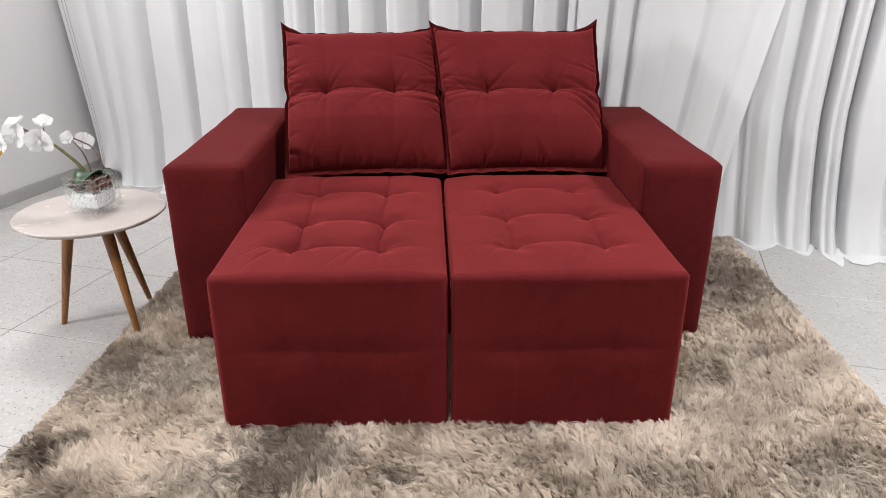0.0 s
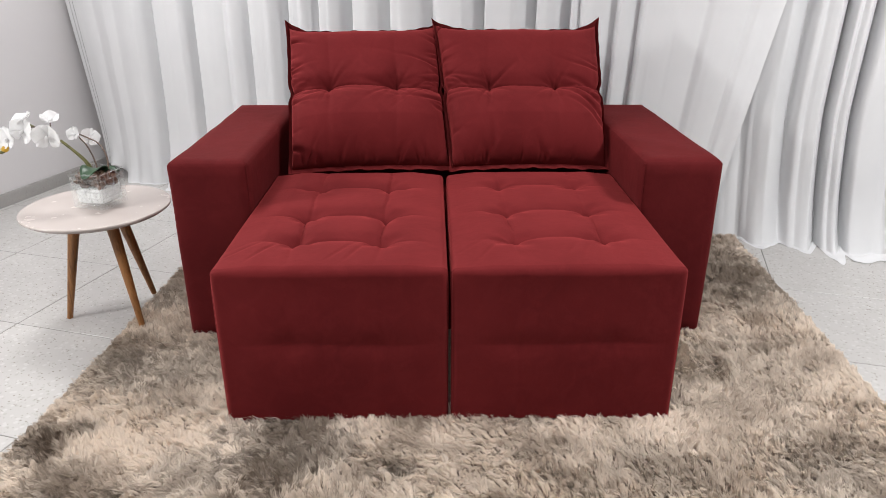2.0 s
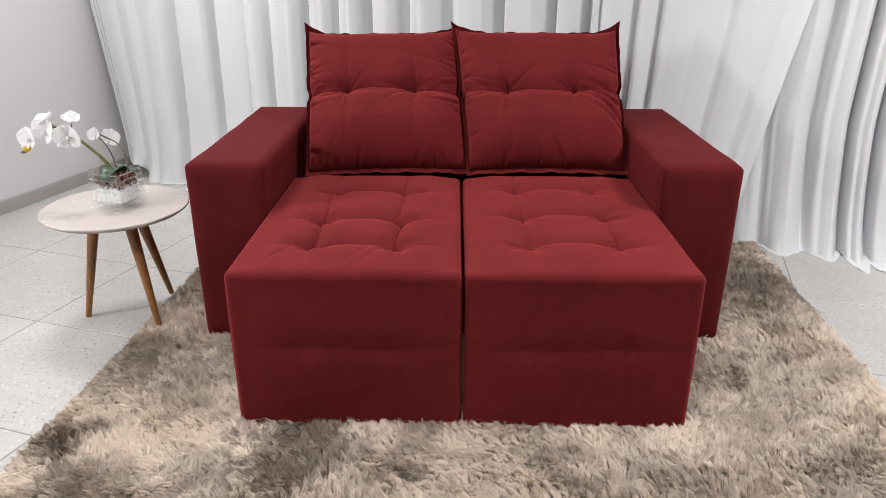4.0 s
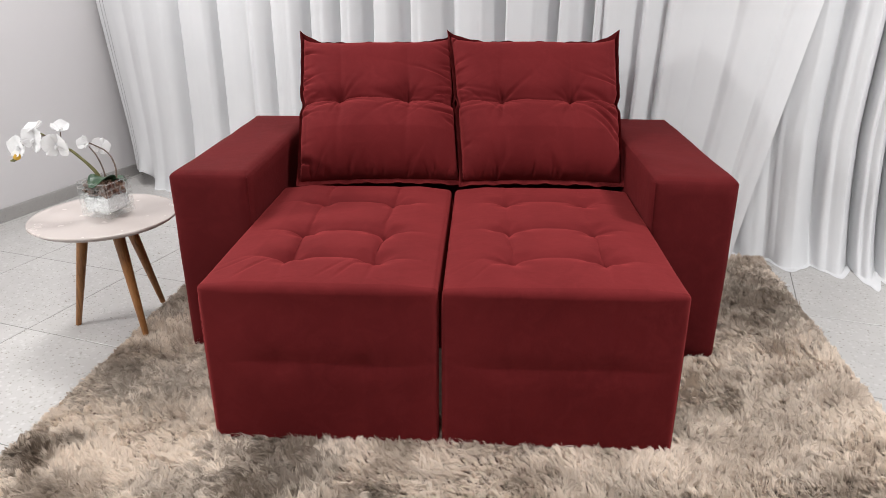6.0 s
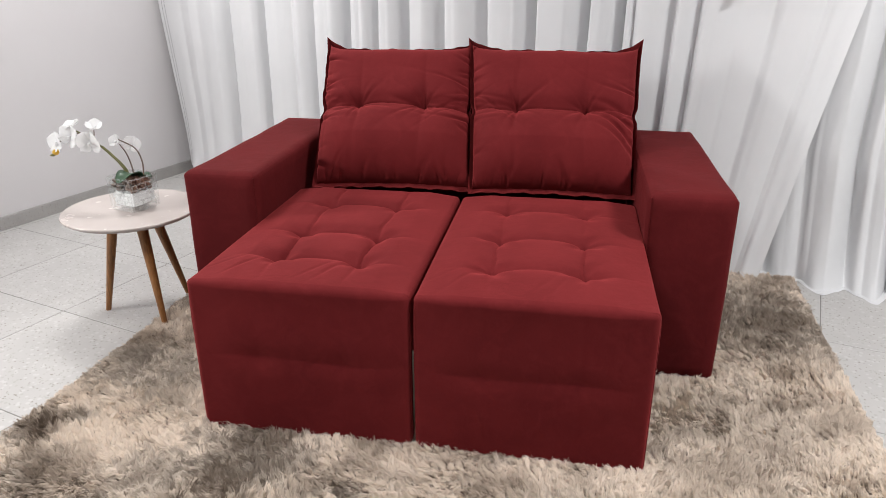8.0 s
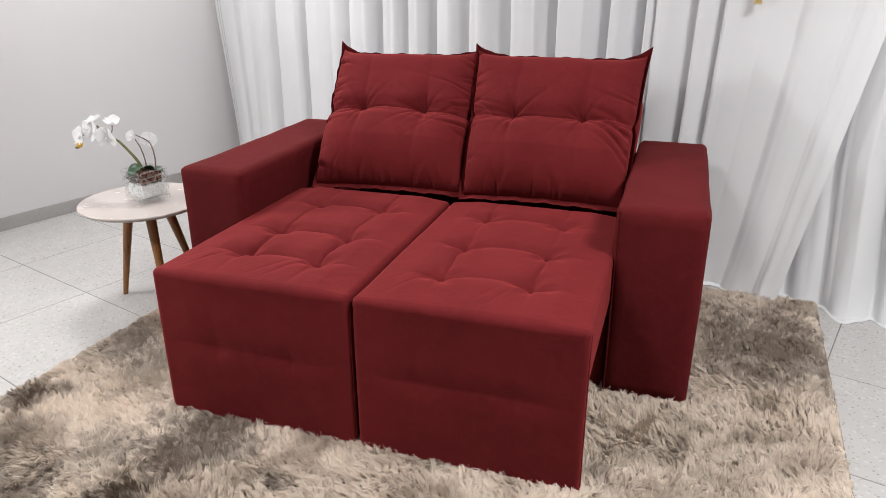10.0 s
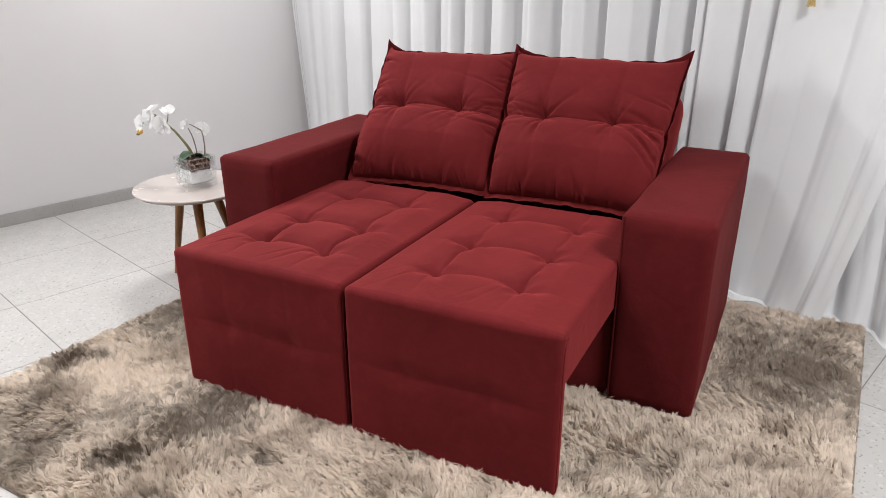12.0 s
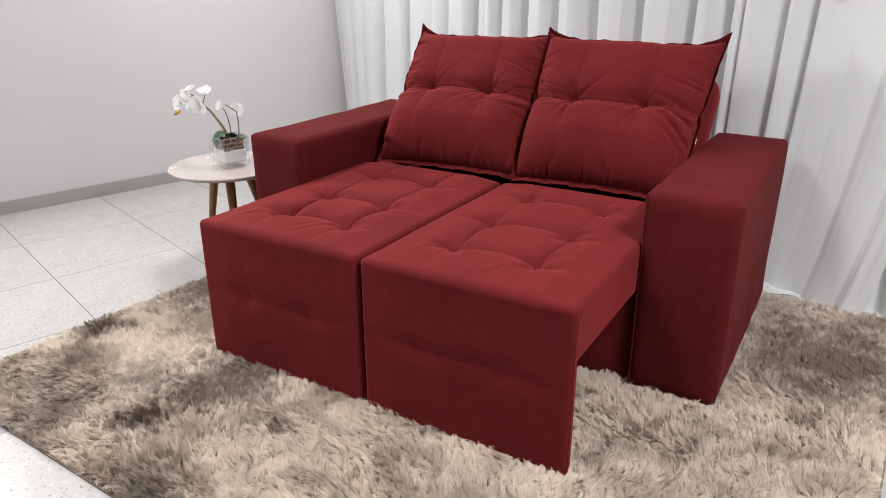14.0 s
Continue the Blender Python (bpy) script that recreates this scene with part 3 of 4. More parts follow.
def seat_mesh(width, seed, strong, rows, columns):
    """The pull-out seat: a quilted slab whose cloth runs over the front edge and down a thin panel to the floor."""
    bend = 0.012
    back, turn = 0.376, 0.030
    xs = np.array(axis_steps(width / 2, 0.014, 124))
    path = []
    for y in np.concatenate([back - turn + turn * np.cos(np.linspace(0, 1.4, 7)), np.linspace(back - turn - 0.004, FRONT + bend, 230)]):
        drop = turn - math.sqrt(max(0.0, turn ** 2 - max(0.0, y - back + turn) ** 2))
        path.append((y, SEAT_TOP - drop, 0.0, 1.0, y, "top"))
    for a in np.linspace(0, 90, 9)[1:-1]:
        c, s = math.cos(radians(a)), math.sin(radians(a))
        path.append((FRONT + bend - bend * s, SEAT_TOP - bend + bend * c, -s, c, 9.0, "bend"))
    for z in np.linspace(SEAT_TOP - bend, 0.016, 64):
        path.append((FRONT, z, -1.0, 0.0, z, "panel"))
    verts, faces = [], []
    for y, z, ny, nz, s, where in path:
        for x in xs:
            rim = width / 2 - abs(x)
            drop = 0.014 - math.sqrt(max(0, 0.014 ** 2 - max(0, 0.014 - rim) ** 2))
            fade = min(1, rim / 0.10) ** 1.1
            h = 0.008 * fade
            if where == "top":
                edge, rear = s - FRONT, back - s
                h += tuft_relief(x, s, rows, columns, strong, seed) * min(1, edge / 0.06) * min(1, max(0.0, rear) / 0.05) * (0.2 + 0.8 * fade)
                h += 0.006 * fade * (1 - math.exp(-edge / 0.05)) + 0.004 * math.exp(-(rim / 0.02)) * math.exp(-(edge / 0.03))
                h *= min(1.0, 0.3 + rear / 0.05)
            elif where == "panel":
                h *= math.exp(-(SEAT_TOP - bend - s) / 0.05)
                d = min(math.hypot(x - c, s - 0.247) for c in columns)
                line = 0.247 + 0.004 * math.sin(14 * x + seed)
                mid = 0.35 + 0.65 * math.exp(-((abs(x) - 0.10) / 0.12) ** 2)
                h -= (0.0020 * math.exp(-((s - line) / 0.006) ** 2) + 0.0042 * math.exp(-((s - line) / 0.030) ** 2)) * fade * mid
                h -= 0.005 * math.exp(-(d / 0.030) ** 2)
                h -= 0.0006 * math.exp(-(min(abs(x - c) for c in columns) / 0.009) ** 2) * fade
                h += 0.005 * fade * math.sin(math.pi * min(1, max(0, s / 0.44)))
            h += 0.0013 * lumps(x, y + z, seed, 12.0)
            h -= drop
            verts.append((x, y + ny * h, max(z + nz * h, 0.008)))
    n, m = len(xs), len(path)
    for i in range(m - 1):
        for k in range(n - 1):
            faces.append((i * n + k, (i + 1) * n + k, (i + 1) * n + k + 1, i * n + k + 1))
    base = len(verts)
    inner_y = FRONT + PANEL
    for y, z, ny, nz, s, where in path:
        p = (y, SEAT_LOW) if where == "top" and y > inner_y else (inner_y, SEAT_LOW if z > SEAT_LOW else z)
        for x in (xs[0], xs[-1]):
            verts.append((x, p[0], p[1]))
    for i in range(m - 1):
        a, b = base + 2 * i, base + 2 * (i + 1)
        faces.append((i * n, a, b, (i + 1) * n))
        faces.append((i * n + n - 1, (i + 1) * n + n - 1, b + 1, a + 1))
        faces.append((a, a + 1, b + 1, b))
    faces.append((0, *range(1, n), base + 1, base))
    last = (m - 1) * n
    faces.append((last + n - 1, *range(last + n - 2, last - 1, -1), base + 2 * (m - 1), base + 2 * (m - 1) + 1))
    return verts, faces


for cx, seed, strong, rows, columns in ((-0.3005, 3, 1.32, (-0.288, -0.085, 0.185), (-0.110, 0.117)), (0.3025, 6, 0.72, (-0.283, -0.056, 0.192), (-0.122, 0.121))):
    width = 0.592
    verts, faces = seat_mesh(width, seed, strong, rows, columns)
    bm = bmesh.new()
    vs = [bm.verts.new(v) for v in verts]
    for f in faces:
        try:
            bm.faces.new([vs[k] for k in f])
        except ValueError:
            pass
    bmesh.ops.remove_doubles(bm, verts=bm.verts, dist=1e-6)
    seat = part("seat", at_sofa(bm, (cx, 0, 0)), SUEDE, sofa, "quilted seat with button tufts and a front panel")
    for x in (-width / 2 + 0.001, width / 2 - 0.001):
        line = [(cx + x, FRONT + 0.014, 0.02), (cx + x, FRONT + 0.013, 0.2), (cx + x, FRONT + 0.014, 0.40), (cx + x, FRONT + 0.035, SEAT_TOP - 0.018)]
        part("piping", at_sofa(tube(smooth_curve(line, 6), 0.0032, 6), (0, 0, 0)), SUEDE, seat)

hz = (0.300 - GROUND) / 2
part("base", at_sofa(soft_box(0.598, 0.42, hz, 0.012, (8, 8, 5)), (0, 0.445, GROUND + hz)), SUEDE, sofa)


def back_shape(p, way):
    return p + way * (0.008 * lumps(p.x, p.y + p.z, 15, 8.0))


bm = soft_box(0.588, 0.062, 0.29, 0.045, (20, 4, 12), back_shape)
bmesh.ops.rotate(bm, verts=bm.verts, cent=(0, 0, 0), matrix=Matrix.Rotation(radians(-36), 3, "X"))
part("backrest", at_sofa(bm, (0, 0.715, 0.535)), SUEDE, sofa)

# ---- back cushions ----


def cushion(place, half_top, half_low, shear, seed, pinch, ears=(1.0, 1.0)):
    """A plump back cushion with two pinched tufts, a cross fold, gathered seams and a flat wavy flange."""
    pillow = thing("back_cushion", place, "plump burgundy suede cushion with button tufts and a flange", "cushion", "back cushions on the sofa")
    high = 0.305
    n = 200
    line = np.sin(np.linspace(-math.pi / 2, math.pi / 2, n)) * 0.55 + np.linspace(-1, 1, n) * 0.45

    def outline(a, b):
        half = half_low + (half_top - half_low) * (b + 1) / 2
        tuck = 1 - 0.020 * (1 - abs(b) ** 5) * abs(a) ** 3
        sag = 1 - (1 - abs(a) ** (7 if b > 0 else 2)) * abs(b) ** 3 * (0.150 if b > 0 else 0.034)
        tuck -= 0.030 * math.exp(-(b / 0.07) ** 2) * abs(a) ** 6
        return a * half * tuck + shear * (1 - b) / 2, b * high * sag

    A, B = np.meshgrid(line, line)
    XY = np.array([[outline(a, b) for a in line] for b in line])
    X, Y = XY[..., 0], XY[..., 1]
    bell = lambda q, wide: np.exp(-(q / wide) ** 2)

    # plump body, fuller below the fold
    W = 0.096 * np.maximum(0, 1 - abs(A) ** 4.2) ** 0.42 * np.where(B > 0, np.maximum(0, 1 - abs(B) ** 4.2) ** 0.42, np.maximum(0, 1 - np.clip((-B - 0.12) / 0.88, 0, 1) ** 2.9) ** 0.52)
    W = W * (1.0 + np.where(B < 0, 0.32, -0.14) * np.minimum(1, abs(B) * 2))

    # the two pinched tufts with their star of creases
    deep = 0.0 * X
    near = 0.0 * X
    rng = np.random.RandomState(seed + 60)
    for c in (-0.122, 0.122):
        dx, dy = X - c, Y + 0.008
        d = np.hypot(dx, dy)
        near = np.maximum(near, bell(d, 0.13))
        deep -= 0.014 * bell(d, 0.011) + 0.010 * bell(d, 0.055)
        for k in range(9):
            ang = 2 * math.pi * (k + rng.uniform(-0.35, 0.35)) / 9
            along = dx * math.cos(ang) + dy * math.sin(ang)
            off = -dx * math.sin(ang) + dy * math.cos(ang) + rng.uniform(-1.2, 1.2) * along ** 2
            reach = rng.uniform(0.035, 0.085)
            deep -= rng.uniform(0.006, 0.016) * bell(off, 0.0042 + 0.05 * np.maximum(along, 0)) * np.where(along > 0, np.exp(-along / reach), 0) * np.minimum(1, np.maximum(along, 0) / 0.012)
        # upright seam lines through the tufts
        bowed = X - c - 0.10 * c * Y - 0.006 * np.sin(9 * Y + seed + c)
        deep -= (0.0040 * bell(bowed, 0.010) + 0.006 * bell(bowed, 0.035)) * (0.35 + 0.65 * bell(Y, 0.14))

    # the cross fold, the upper half rolling in under it
    fold = -0.012 + 0.007 * np.sin(9 * X + seed) + 0.003 * np.sin(31 * X + 2 * seed)
    under = Y - fold
    deep -= (0.012 * bell(under, 0.0045) + 0.021 * bell(under, 0.030) + np.where(under > 0, 0.012 * np.exp(-np.maximum(under, 0) / 0.06), 0)) * (0.52 + 0.36 * near)

    # long pulled creases at one flank
    if pinch:
        t = np.maximum(0, (X - 0.13) / 0.16)
        for y0, drop, size, wide in ((0.000, 0.085, 0.020, 0.008), (0.030, 0.060, 0.011, 0.007), (-0.030, 0.125, 0.016, 0.008), (-0.075, 0.120, 0.009, 0.007)):
            deep -= size * bell(Y - (y0 - drop * t ** 1.6), wide + 0.006 * t) * np.minimum(1, 1.6 * t)

    # gathers running in from the seams
    gather = 0.0 * X
    for side, count, amp, span in (("low", 17, 1.0, 0.28), ("top", 4, 0.3, 0.27), ("left", 12, 0.85, 0.27), ("right", 13, 1.0, 0.27)):
        for k in range(count):
            s0, size = rng.uniform(-span, span), amp * rng.uniform(0.3, 1.2)
            slant, reach, wide = rng.uniform(-0.7, 0.7), rng.uniform(0.012, 0.034), rng.uniform(0.0028, 0.0060)
            into = {"low": Y + high, "top": high - Y, "left": X + half_top - 0.01, "right": half_top + 0.01 - X}[side]
            along = X if side in ("low", "top") else Y
            into = np.maximum(into, 0)
            gather -= 0.025 * size * bell(along - s0 - slant * into, wide * (1 + into / 0.05)) * np.exp(-into / reach)
            gather += 0.010 * size * bell(along - s0 - 0.016 - slant * into, 0.013) * np.exp(-into / reach)

    # pulls running from the side seams towards the tufts
    for way in (-1, 1):
        for k in range(9):
            y0, size, slope = rng.uniform(-0.075, 0.085), rng.uniform(0.004, 0.012), rng.uniform(-0.5, 0.5)
            inward = np.maximum(0, half_top - 0.004 - way * X)
            deep -= size * bell(Y - y0 - slope * inward - rng.uniform(-2, 2) * inward ** 2, 0.0032 + 0.03 * inward) * np.exp(-inward / rng.uniform(0.04, 0.10))

    slack = 0.0028 * lumps(X, Y, seed, 13.0) + 0.0008 * lumps(X, Y, seed + 6, 38.0)
    W = W + (deep + slack) * np.clip(W / 0.05, 0, 1) + gather * np.clip(W / 0.022, 0, 1)
    over = 0.005 * np.sin(np.pi * np.clip((abs(A) - 0.90) / 0.10, 0, 1))
    front = np.stack([X + np.sign(A) * over, Y, 0.010 + np.maximum(W, 0)], -1)
    back = np.stack([X, Y, -0.018 - 0.045 * np.maximum(0, 1 - abs(A) ** 3) ** 0.5 * np.maximum(0, 1 - abs(B) ** 3) ** 0.5], -1)
    verts = np.concatenate([front.reshape(-1, 3), back.reshape(-1, 3)]).tolist()
    faces = []
    for o in (0, n * n):
        for i in range(n - 1):
            for k in range(n - 1):
                f = (o + i * n + k, o + i * n + k + 1, o + (i + 1) * n + k + 1, o + (i + 1) * n + k)
                faces.append(f if o == 0 else f[::-1])
    border = [k for k in range(n)] + [r * n + n - 1 for r in range(1, n)] + [n * n - 2 - k for k in range(n - 1)] + [r * n for r in range(n - 2, 0, -1)]
    for p, q in zip(border, border[1:] + border[:1]):
        faces.append((q, p, p + n * n, q + n * n))
    part("cover", mesh_of("cover", verts, faces), SUEDE, pillow)

    # flange round the outline
    steps = 70
    loop = [(t, -1) for t in np.linspace(-1, 1, steps, endpoint=False)] + [(1, t) for t in np.linspace(-1, 1, steps, endpoint=False)]
    loop += [(t, 1) for t in np.linspace(1, -1, steps, endpoint=False)] + [(-1, t) for t in np.linspace(1, -1, steps, endpoint=False)]
    bm = bmesh.new()
    rings = []
    for k, (a, b) in enumerate(loop):
        x, y = outline(a, b)
        corner = abs(a * b) ** 8 * (ears[0] if a < 0 else ears[1])
        lowside = b <= -0.999
        ox = (a if abs(a) >= 0.999 else a ** 9) * (0.013 + 0.003 * corner * (b > 0))
        oy = (b if abs(b) >= 0.999 else b ** 9) * (0.020 - (0.004 if b >= 0.999 else 0.0) + (0.005 if lowside else 0.0) + 0.010 * corner * (b > 0))
        wave = (0.005 * math.sin(k * 0.42 + seed) + 0.004 * math.sin(k * 0.97 + 2 * seed)) * (0.9 if lowside else 0.7)
        # the flange stands forward at the sides and top, and lies flat below
        root = -0.006 if lowside else -0.012
        curl = 0.020 if lowside else 0.034
        mid, tip = root + 0.45 * curl + 0.6 * wave, root + curl + wave
        rings.append([bm.verts.new((x + f * ox, y + f * oy, z)) for f, z in ((-0.2, root + 0.002), (0.5, mid + 0.002), (1.0, tip + 0.0015), (1.0, tip - 0.0015), (0.5, mid - 0.002), (-0.2, root - 0.002))])
    for k in range(len(rings)):
        s, e = rings[k], rings[(k + 1) % len(rings)]
        for j in range(5):
            bm.faces.new((s[j], s[j + 1], e[j + 1], e[j]))
    part("flange", bm, SUEDE, pillow)
    return pillow


def cushion_pose(x, lean, turn, y, z, swing=0.0):
    return Matrix.Translation((x, y, z)) @ Matrix.Rotation(radians(swing), 4, "Z") @ Matrix.Rotation(radians(90 - lean), 4, "X") @ Matrix.Rotation(radians(turn), 4, "Z")


cushion(cushion_pose(-0.302, 42.5, 0.6, 0.632, 0.687, 2.5), 0.284, 0.283, 0.025, 2, 0.0, (1.0, -0.8))
right_cushion = cushion(cushion_pose(0.290, 42.5, -0.5, 0.629, 0.692, 2.0), 0.314, 0.277, 0.014, 5, 1.0)

tab = part("zipper_pull", soft_box(0.0022, 0.012, 0.0016, 0.0012, (2, 3, 2)), PEBBLE, right_cushion, "small white zipper pull")
tab.matrix_basis = Matrix.Translation((0.300, -0.085, -0.006))

# ---- rug ----
RUG = [(-1.150, -1.030), (1.190, -1.130), (1.315, 0.880), (-1.035, 0.980)]


def on_rug(s, t):
    """A place on the rug from 0 to 1 across and 0 to 1 towards the curtain."""
    (ax, ay), (bx, by), (cx, cy), (dx, dy) = RUG
    return ((ax * (1 - s) + bx * s) * (1 - t) + (dx * (1 - s) + cx * s) * t, (ay * (1 - s) + by * s) * (1 - t) + (dy * (1 - s) + cy * s) * t)


rug = thing("shag_rug", (0, 0, 0), "beige and brown long-pile shag rug under the sofa", "rug")
bm = bmesh.new()
n = 40
top = [[None] * (n + 1) for _ in range(n + 1)]
for i in range(n + 1):
    for k in range(n + 1):
        x, y = on_rug(i / n, k / n)
        inside = min(i, n - i, k, n - k) > 0
        top[i][k] = bm.verts.new((x, y, 0.010 + 0.001 * float(lumps(x, y, 4, 9.0)) if inside else 0.004))
for i in range(n):
    for k in range(n):
        bm.faces.new((top[i][k], top[i + 1][k], top[i + 1][k + 1], top[i][k + 1]))
under = [bm.verts.new((*on_rug(s, t), 0.0005)) for s, t in ((0, 0), (1, 0), (1, 1), (0, 1))]
bm.faces.new(under[::-1])
rims = [[top[i][0] for i in range(n + 1)], [top[n][k] for k in range(n + 1)], [top[i][n] for i in range(n, -1, -1)], [top[0][k] for k in range(n, -1, -1)]]
for k, rim in enumerate(rims):
    bm.faces.new([under[k], under[(k + 1) % 4]] + rim[::-1])
part("backing", bm, BACKING, rug)


def pile(count_across, count_along, per_tuft, seed):
    """The rug's pile: tufts of bent, tapering yarn ends that lie over in drifting ways."""
    rng = np.random.RandomState(seed)
    s, t = np.meshgrid((np.arange(count_across) + 0.5) / count_across, (np.arange(count_along) + 0.5) / count_along)
    s, t = s.ravel(), t.ravel()
    s = np.clip(s + rng.uniform(-0.6, 0.6, s.size) / count_across, 0.006, 0.994)
    t = np.clip(t + rng.uniform(-0.6, 0.6, t.size) / count_along, 0.006, 0.994)
    rim = np.minimum(np.minimum(s, 1 - s) * 2.35, np.minimum(t, 1 - t) * 2.0)
    x, y = on_rug(s, t)
    keep = ~((abs(x) < 0.825) & (y > 0.02) & (y < 0.87)) & ~((abs(x) < 0.30) & (y > -0.36) & (y < 0.1))
    x, y, rim = x[keep], y[keep], rim[keep]
    m = x.size
    way = math.pi * 1.05 - 0.75 * np.clip(x + 0.5, 0, 1.5) + 0.7 * lumps(x, y, 21, 4.5) + 0.9 * lumps(x, y, 22, 13.0) + 0.7 * lumps(x, y, 27, 42.0) + rng.normal(0, 0.50, m)
    tilt = np.clip(0.74 + 0.30 * lumps(x, y, 23, 9.0) + 0.20 * lumps(x, y, 28, 40.0) + rng.normal(0, 0.22, m), 0.1, 1.3)
    tall = 0.028 * (1 + 0.18 * lumps(x, y, 24, 12.0)) * rng.uniform(0.7, 1.2, m) * np.clip(0.45 + rim / 0.07, 0.45, 1)
    rep = lambda q: np.repeat(q, per_tuft)
    X, Y, W, T, L = rep(x), rep(y), rep(way), rep(tilt), rep(tall)
    k = X.size
    ox, oy = rng.normal(0, 0.0052, k), rng.normal(0, 0.0052, k)
    X, Y = X + ox, Y + oy
    W = W + rng.normal(0, 0.16, k)
    T = np.clip(T + rng.normal(0, 0.11, k), 0.05, 1.45)
    L = L * rng.uniform(0.7, 1.25, k)
    curl = rep(rng.normal(0, 0.42, m)) + rng.normal(0, 0.16, k)
    dx, dy = np.cos(W), np.sin(W)
    twist = rng.uniform(-0.9, 0.9, k)
    wx, wy, wz = -dy * np.cos(twist), dx * np.cos(twist), np.sin(twist)
    levels = 4
    verts = np.zeros((k, levels, 2, 3))
    px, py, pz = X.copy(), Y.copy(), np.full(k, 0.007)
    bend = rng.uniform(0.25, 0.75, k)
    for j in range(levels):
        half = (0.0011, 0.0013, 0.0012, 0.0005)[j] * rng.uniform(0.8, 1.2, k)
        for q, sign in ((0, -1), (1, 1)):
            verts[:, j, q, 0] = px + sign * wx * half
            verts[:, j, q, 1] = py + sign * wy * half
            verts[:, j, q, 2] = np.maximum(pz + sign * wz * half, 0.002)
        a = np.clip(T * (0.40 + 0.62 * j) * (0.7 + bend * 0.6), 0, 1.85)
        dx, dy = np.cos(W + curl * j), np.sin(W + curl * j)
        step = L / (levels - 1)
        # the ends of a tuft draw together
        px, py, pz = px + dx * np.sin(a) * step - 0.16 * ox, py + dy * np.sin(a) * step - 0.16 * oy, pz + np.cos(a) * step
    verts = verts.reshape(-1, 3)
    first = np.arange(k)[:, None] * levels * 2
    quads = np.concatenate([first + np.array([[2 * j, 2 * j + 1, 2 * j + 3, 2 * j + 2]]) for j in range(levels - 1)], axis=1).reshape(-1, 4)
    me = bpy.data.meshes.new("pile")
    me.vertices.add(len(verts))
    me.vertices.foreach_set("co", verts.ravel())
    me.loops.add(quads.size)
    me.loops.foreach_set("vertex_index", quads.ravel().astype(np.int32))
    me.polygons.add(len(quads))
    me.polygons.foreach_set("loop_start", np.arange(0, quads.size, 4, dtype=np.int32))
    me.update(calc_edges=True)
    me.shade_smooth()
    lock = me.attributes.new("lock", "FLOAT", "POINT")
    lock.data.foreach_set("value", np.repeat(rng.uniform(0, 1, m), per_tuft * levels * 2))
    return me


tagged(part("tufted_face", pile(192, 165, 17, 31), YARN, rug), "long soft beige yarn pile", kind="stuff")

# ---- side table ----
TABLE = Vector((-1.152, 0.160, 0.0))
side_table = thing("side_table", TABLE, "round cream side table on three splayed wooden legs", "table")
R, H = 0.232, 0.414
rim = [(R - 0.004 + 0.004 * math.cos(a), H - 0.005 + 0.005 * math.sin(a)) for a in np.linspace(math.pi / 2, -0.3, 6)]
part("tabletop", lathe([(0, H), (R * 0.5, H), (R - 0.012, H)] + rim + [(R - 0.010, H - 0.014), (R - 0.016, H - 0.018), (0, H - 0.018)], 96), LACQUER, side_table, "cream lacquered round top")
for foot, lift in (((-1.319, 0.155), 0.0), ((-1.022, 0.050), 0.012), ((-1.085, 0.326), 0.012)):
    d = Vector((foot[0], foot[1], 0)) - TABLE
    d.z = 0
    head = d.normalized() * 0.075
    pts = [head + (d - head) * f + Vector((0, 0, (H - 0.018) * (1 - f) + lift * f)) for f in np.linspace(0, 1, 9)]
    radii = [0.0205 - 0.0112 * f for f in np.linspace(0, 1, 9)]
    leg = part("leg", tube(pts, radii, 20), WOOD, side_table, "tapered varnished wooden leg")

# ---- glass vase with an orchid ----
VASE_TURN = radians(-16.0)
vase = thing("glass_vase", Matrix.Translation((-1.137, 0.167, H + 0.0005)) @ Matrix.Rotation(VASE_TURN, 4, "Z"), "square clear glass vase with a brick relief", "vase")
VH = 0.122


def vase_ring(bm, half, z):
    return [bm.verts.new((a * half, b * half, z)) for a, b in ((-1, -1), (1, -1), (1, 1), (-1, 1))]


bm = bmesh.new()
rings = [vase_ring(bm, 0.052, 0.0), vase_ring(bm, 0.055, 0.004), vase_ring(bm, 0.0575, VH - 0.003), vase_ring(bm, 0.0565, VH), vase_ring(bm, 0.0525, VH), vase_ring(bm, 0.0515, VH - 0.003), vase_ring(bm, 0.0475, 0.014)]
bm.faces.new(rings[0][::-1]), bm.faces.new(rings[-1])
for s, e in zip(rings, rings[1:]):
    for k in range(4):
        bm.faces.new((s[k], s[(k + 1) % 4], e[(k + 1) % 4], e[k]))
shell = part("shell", bm, GLASS, vase, smooth=False)
shell.visible_shadow = False


def glass_block(w, h, t):
    """The raised face of one glass brick, with bevelled sides."""
    bm = bmesh.new()
    e = 0.0023
    low = [bm.verts.new((x, 0, z)) for x, z in ((-w / 2, -h / 2), (w / 2, -h / 2), (w / 2, h / 2), (-w / 2, h / 2))]
    high = [bm.verts.new((x, -t, z)) for x, z in ((-w / 2 + e, -h / 2 + e), (w / 2 - e, -h / 2 + e), (w / 2 - e, h / 2 - e), (-w / 2 + e, h / 2 - e))]
    bm.faces.new(high)
    for k in range(4):
        bm.faces.new((low[k], low[(k + 1) % 4], high[(k + 1) % 4], high[k]))
    me = bpy.data.meshes.new("block")
    bm.to_mesh(me)
    bm.free()
    me.materials.append(GLASS)
    me.materials.append(GLASS_GLINT)
    for f in me.polygons:
        f.material_index = 0 if f.index == 0 else 1
    return me


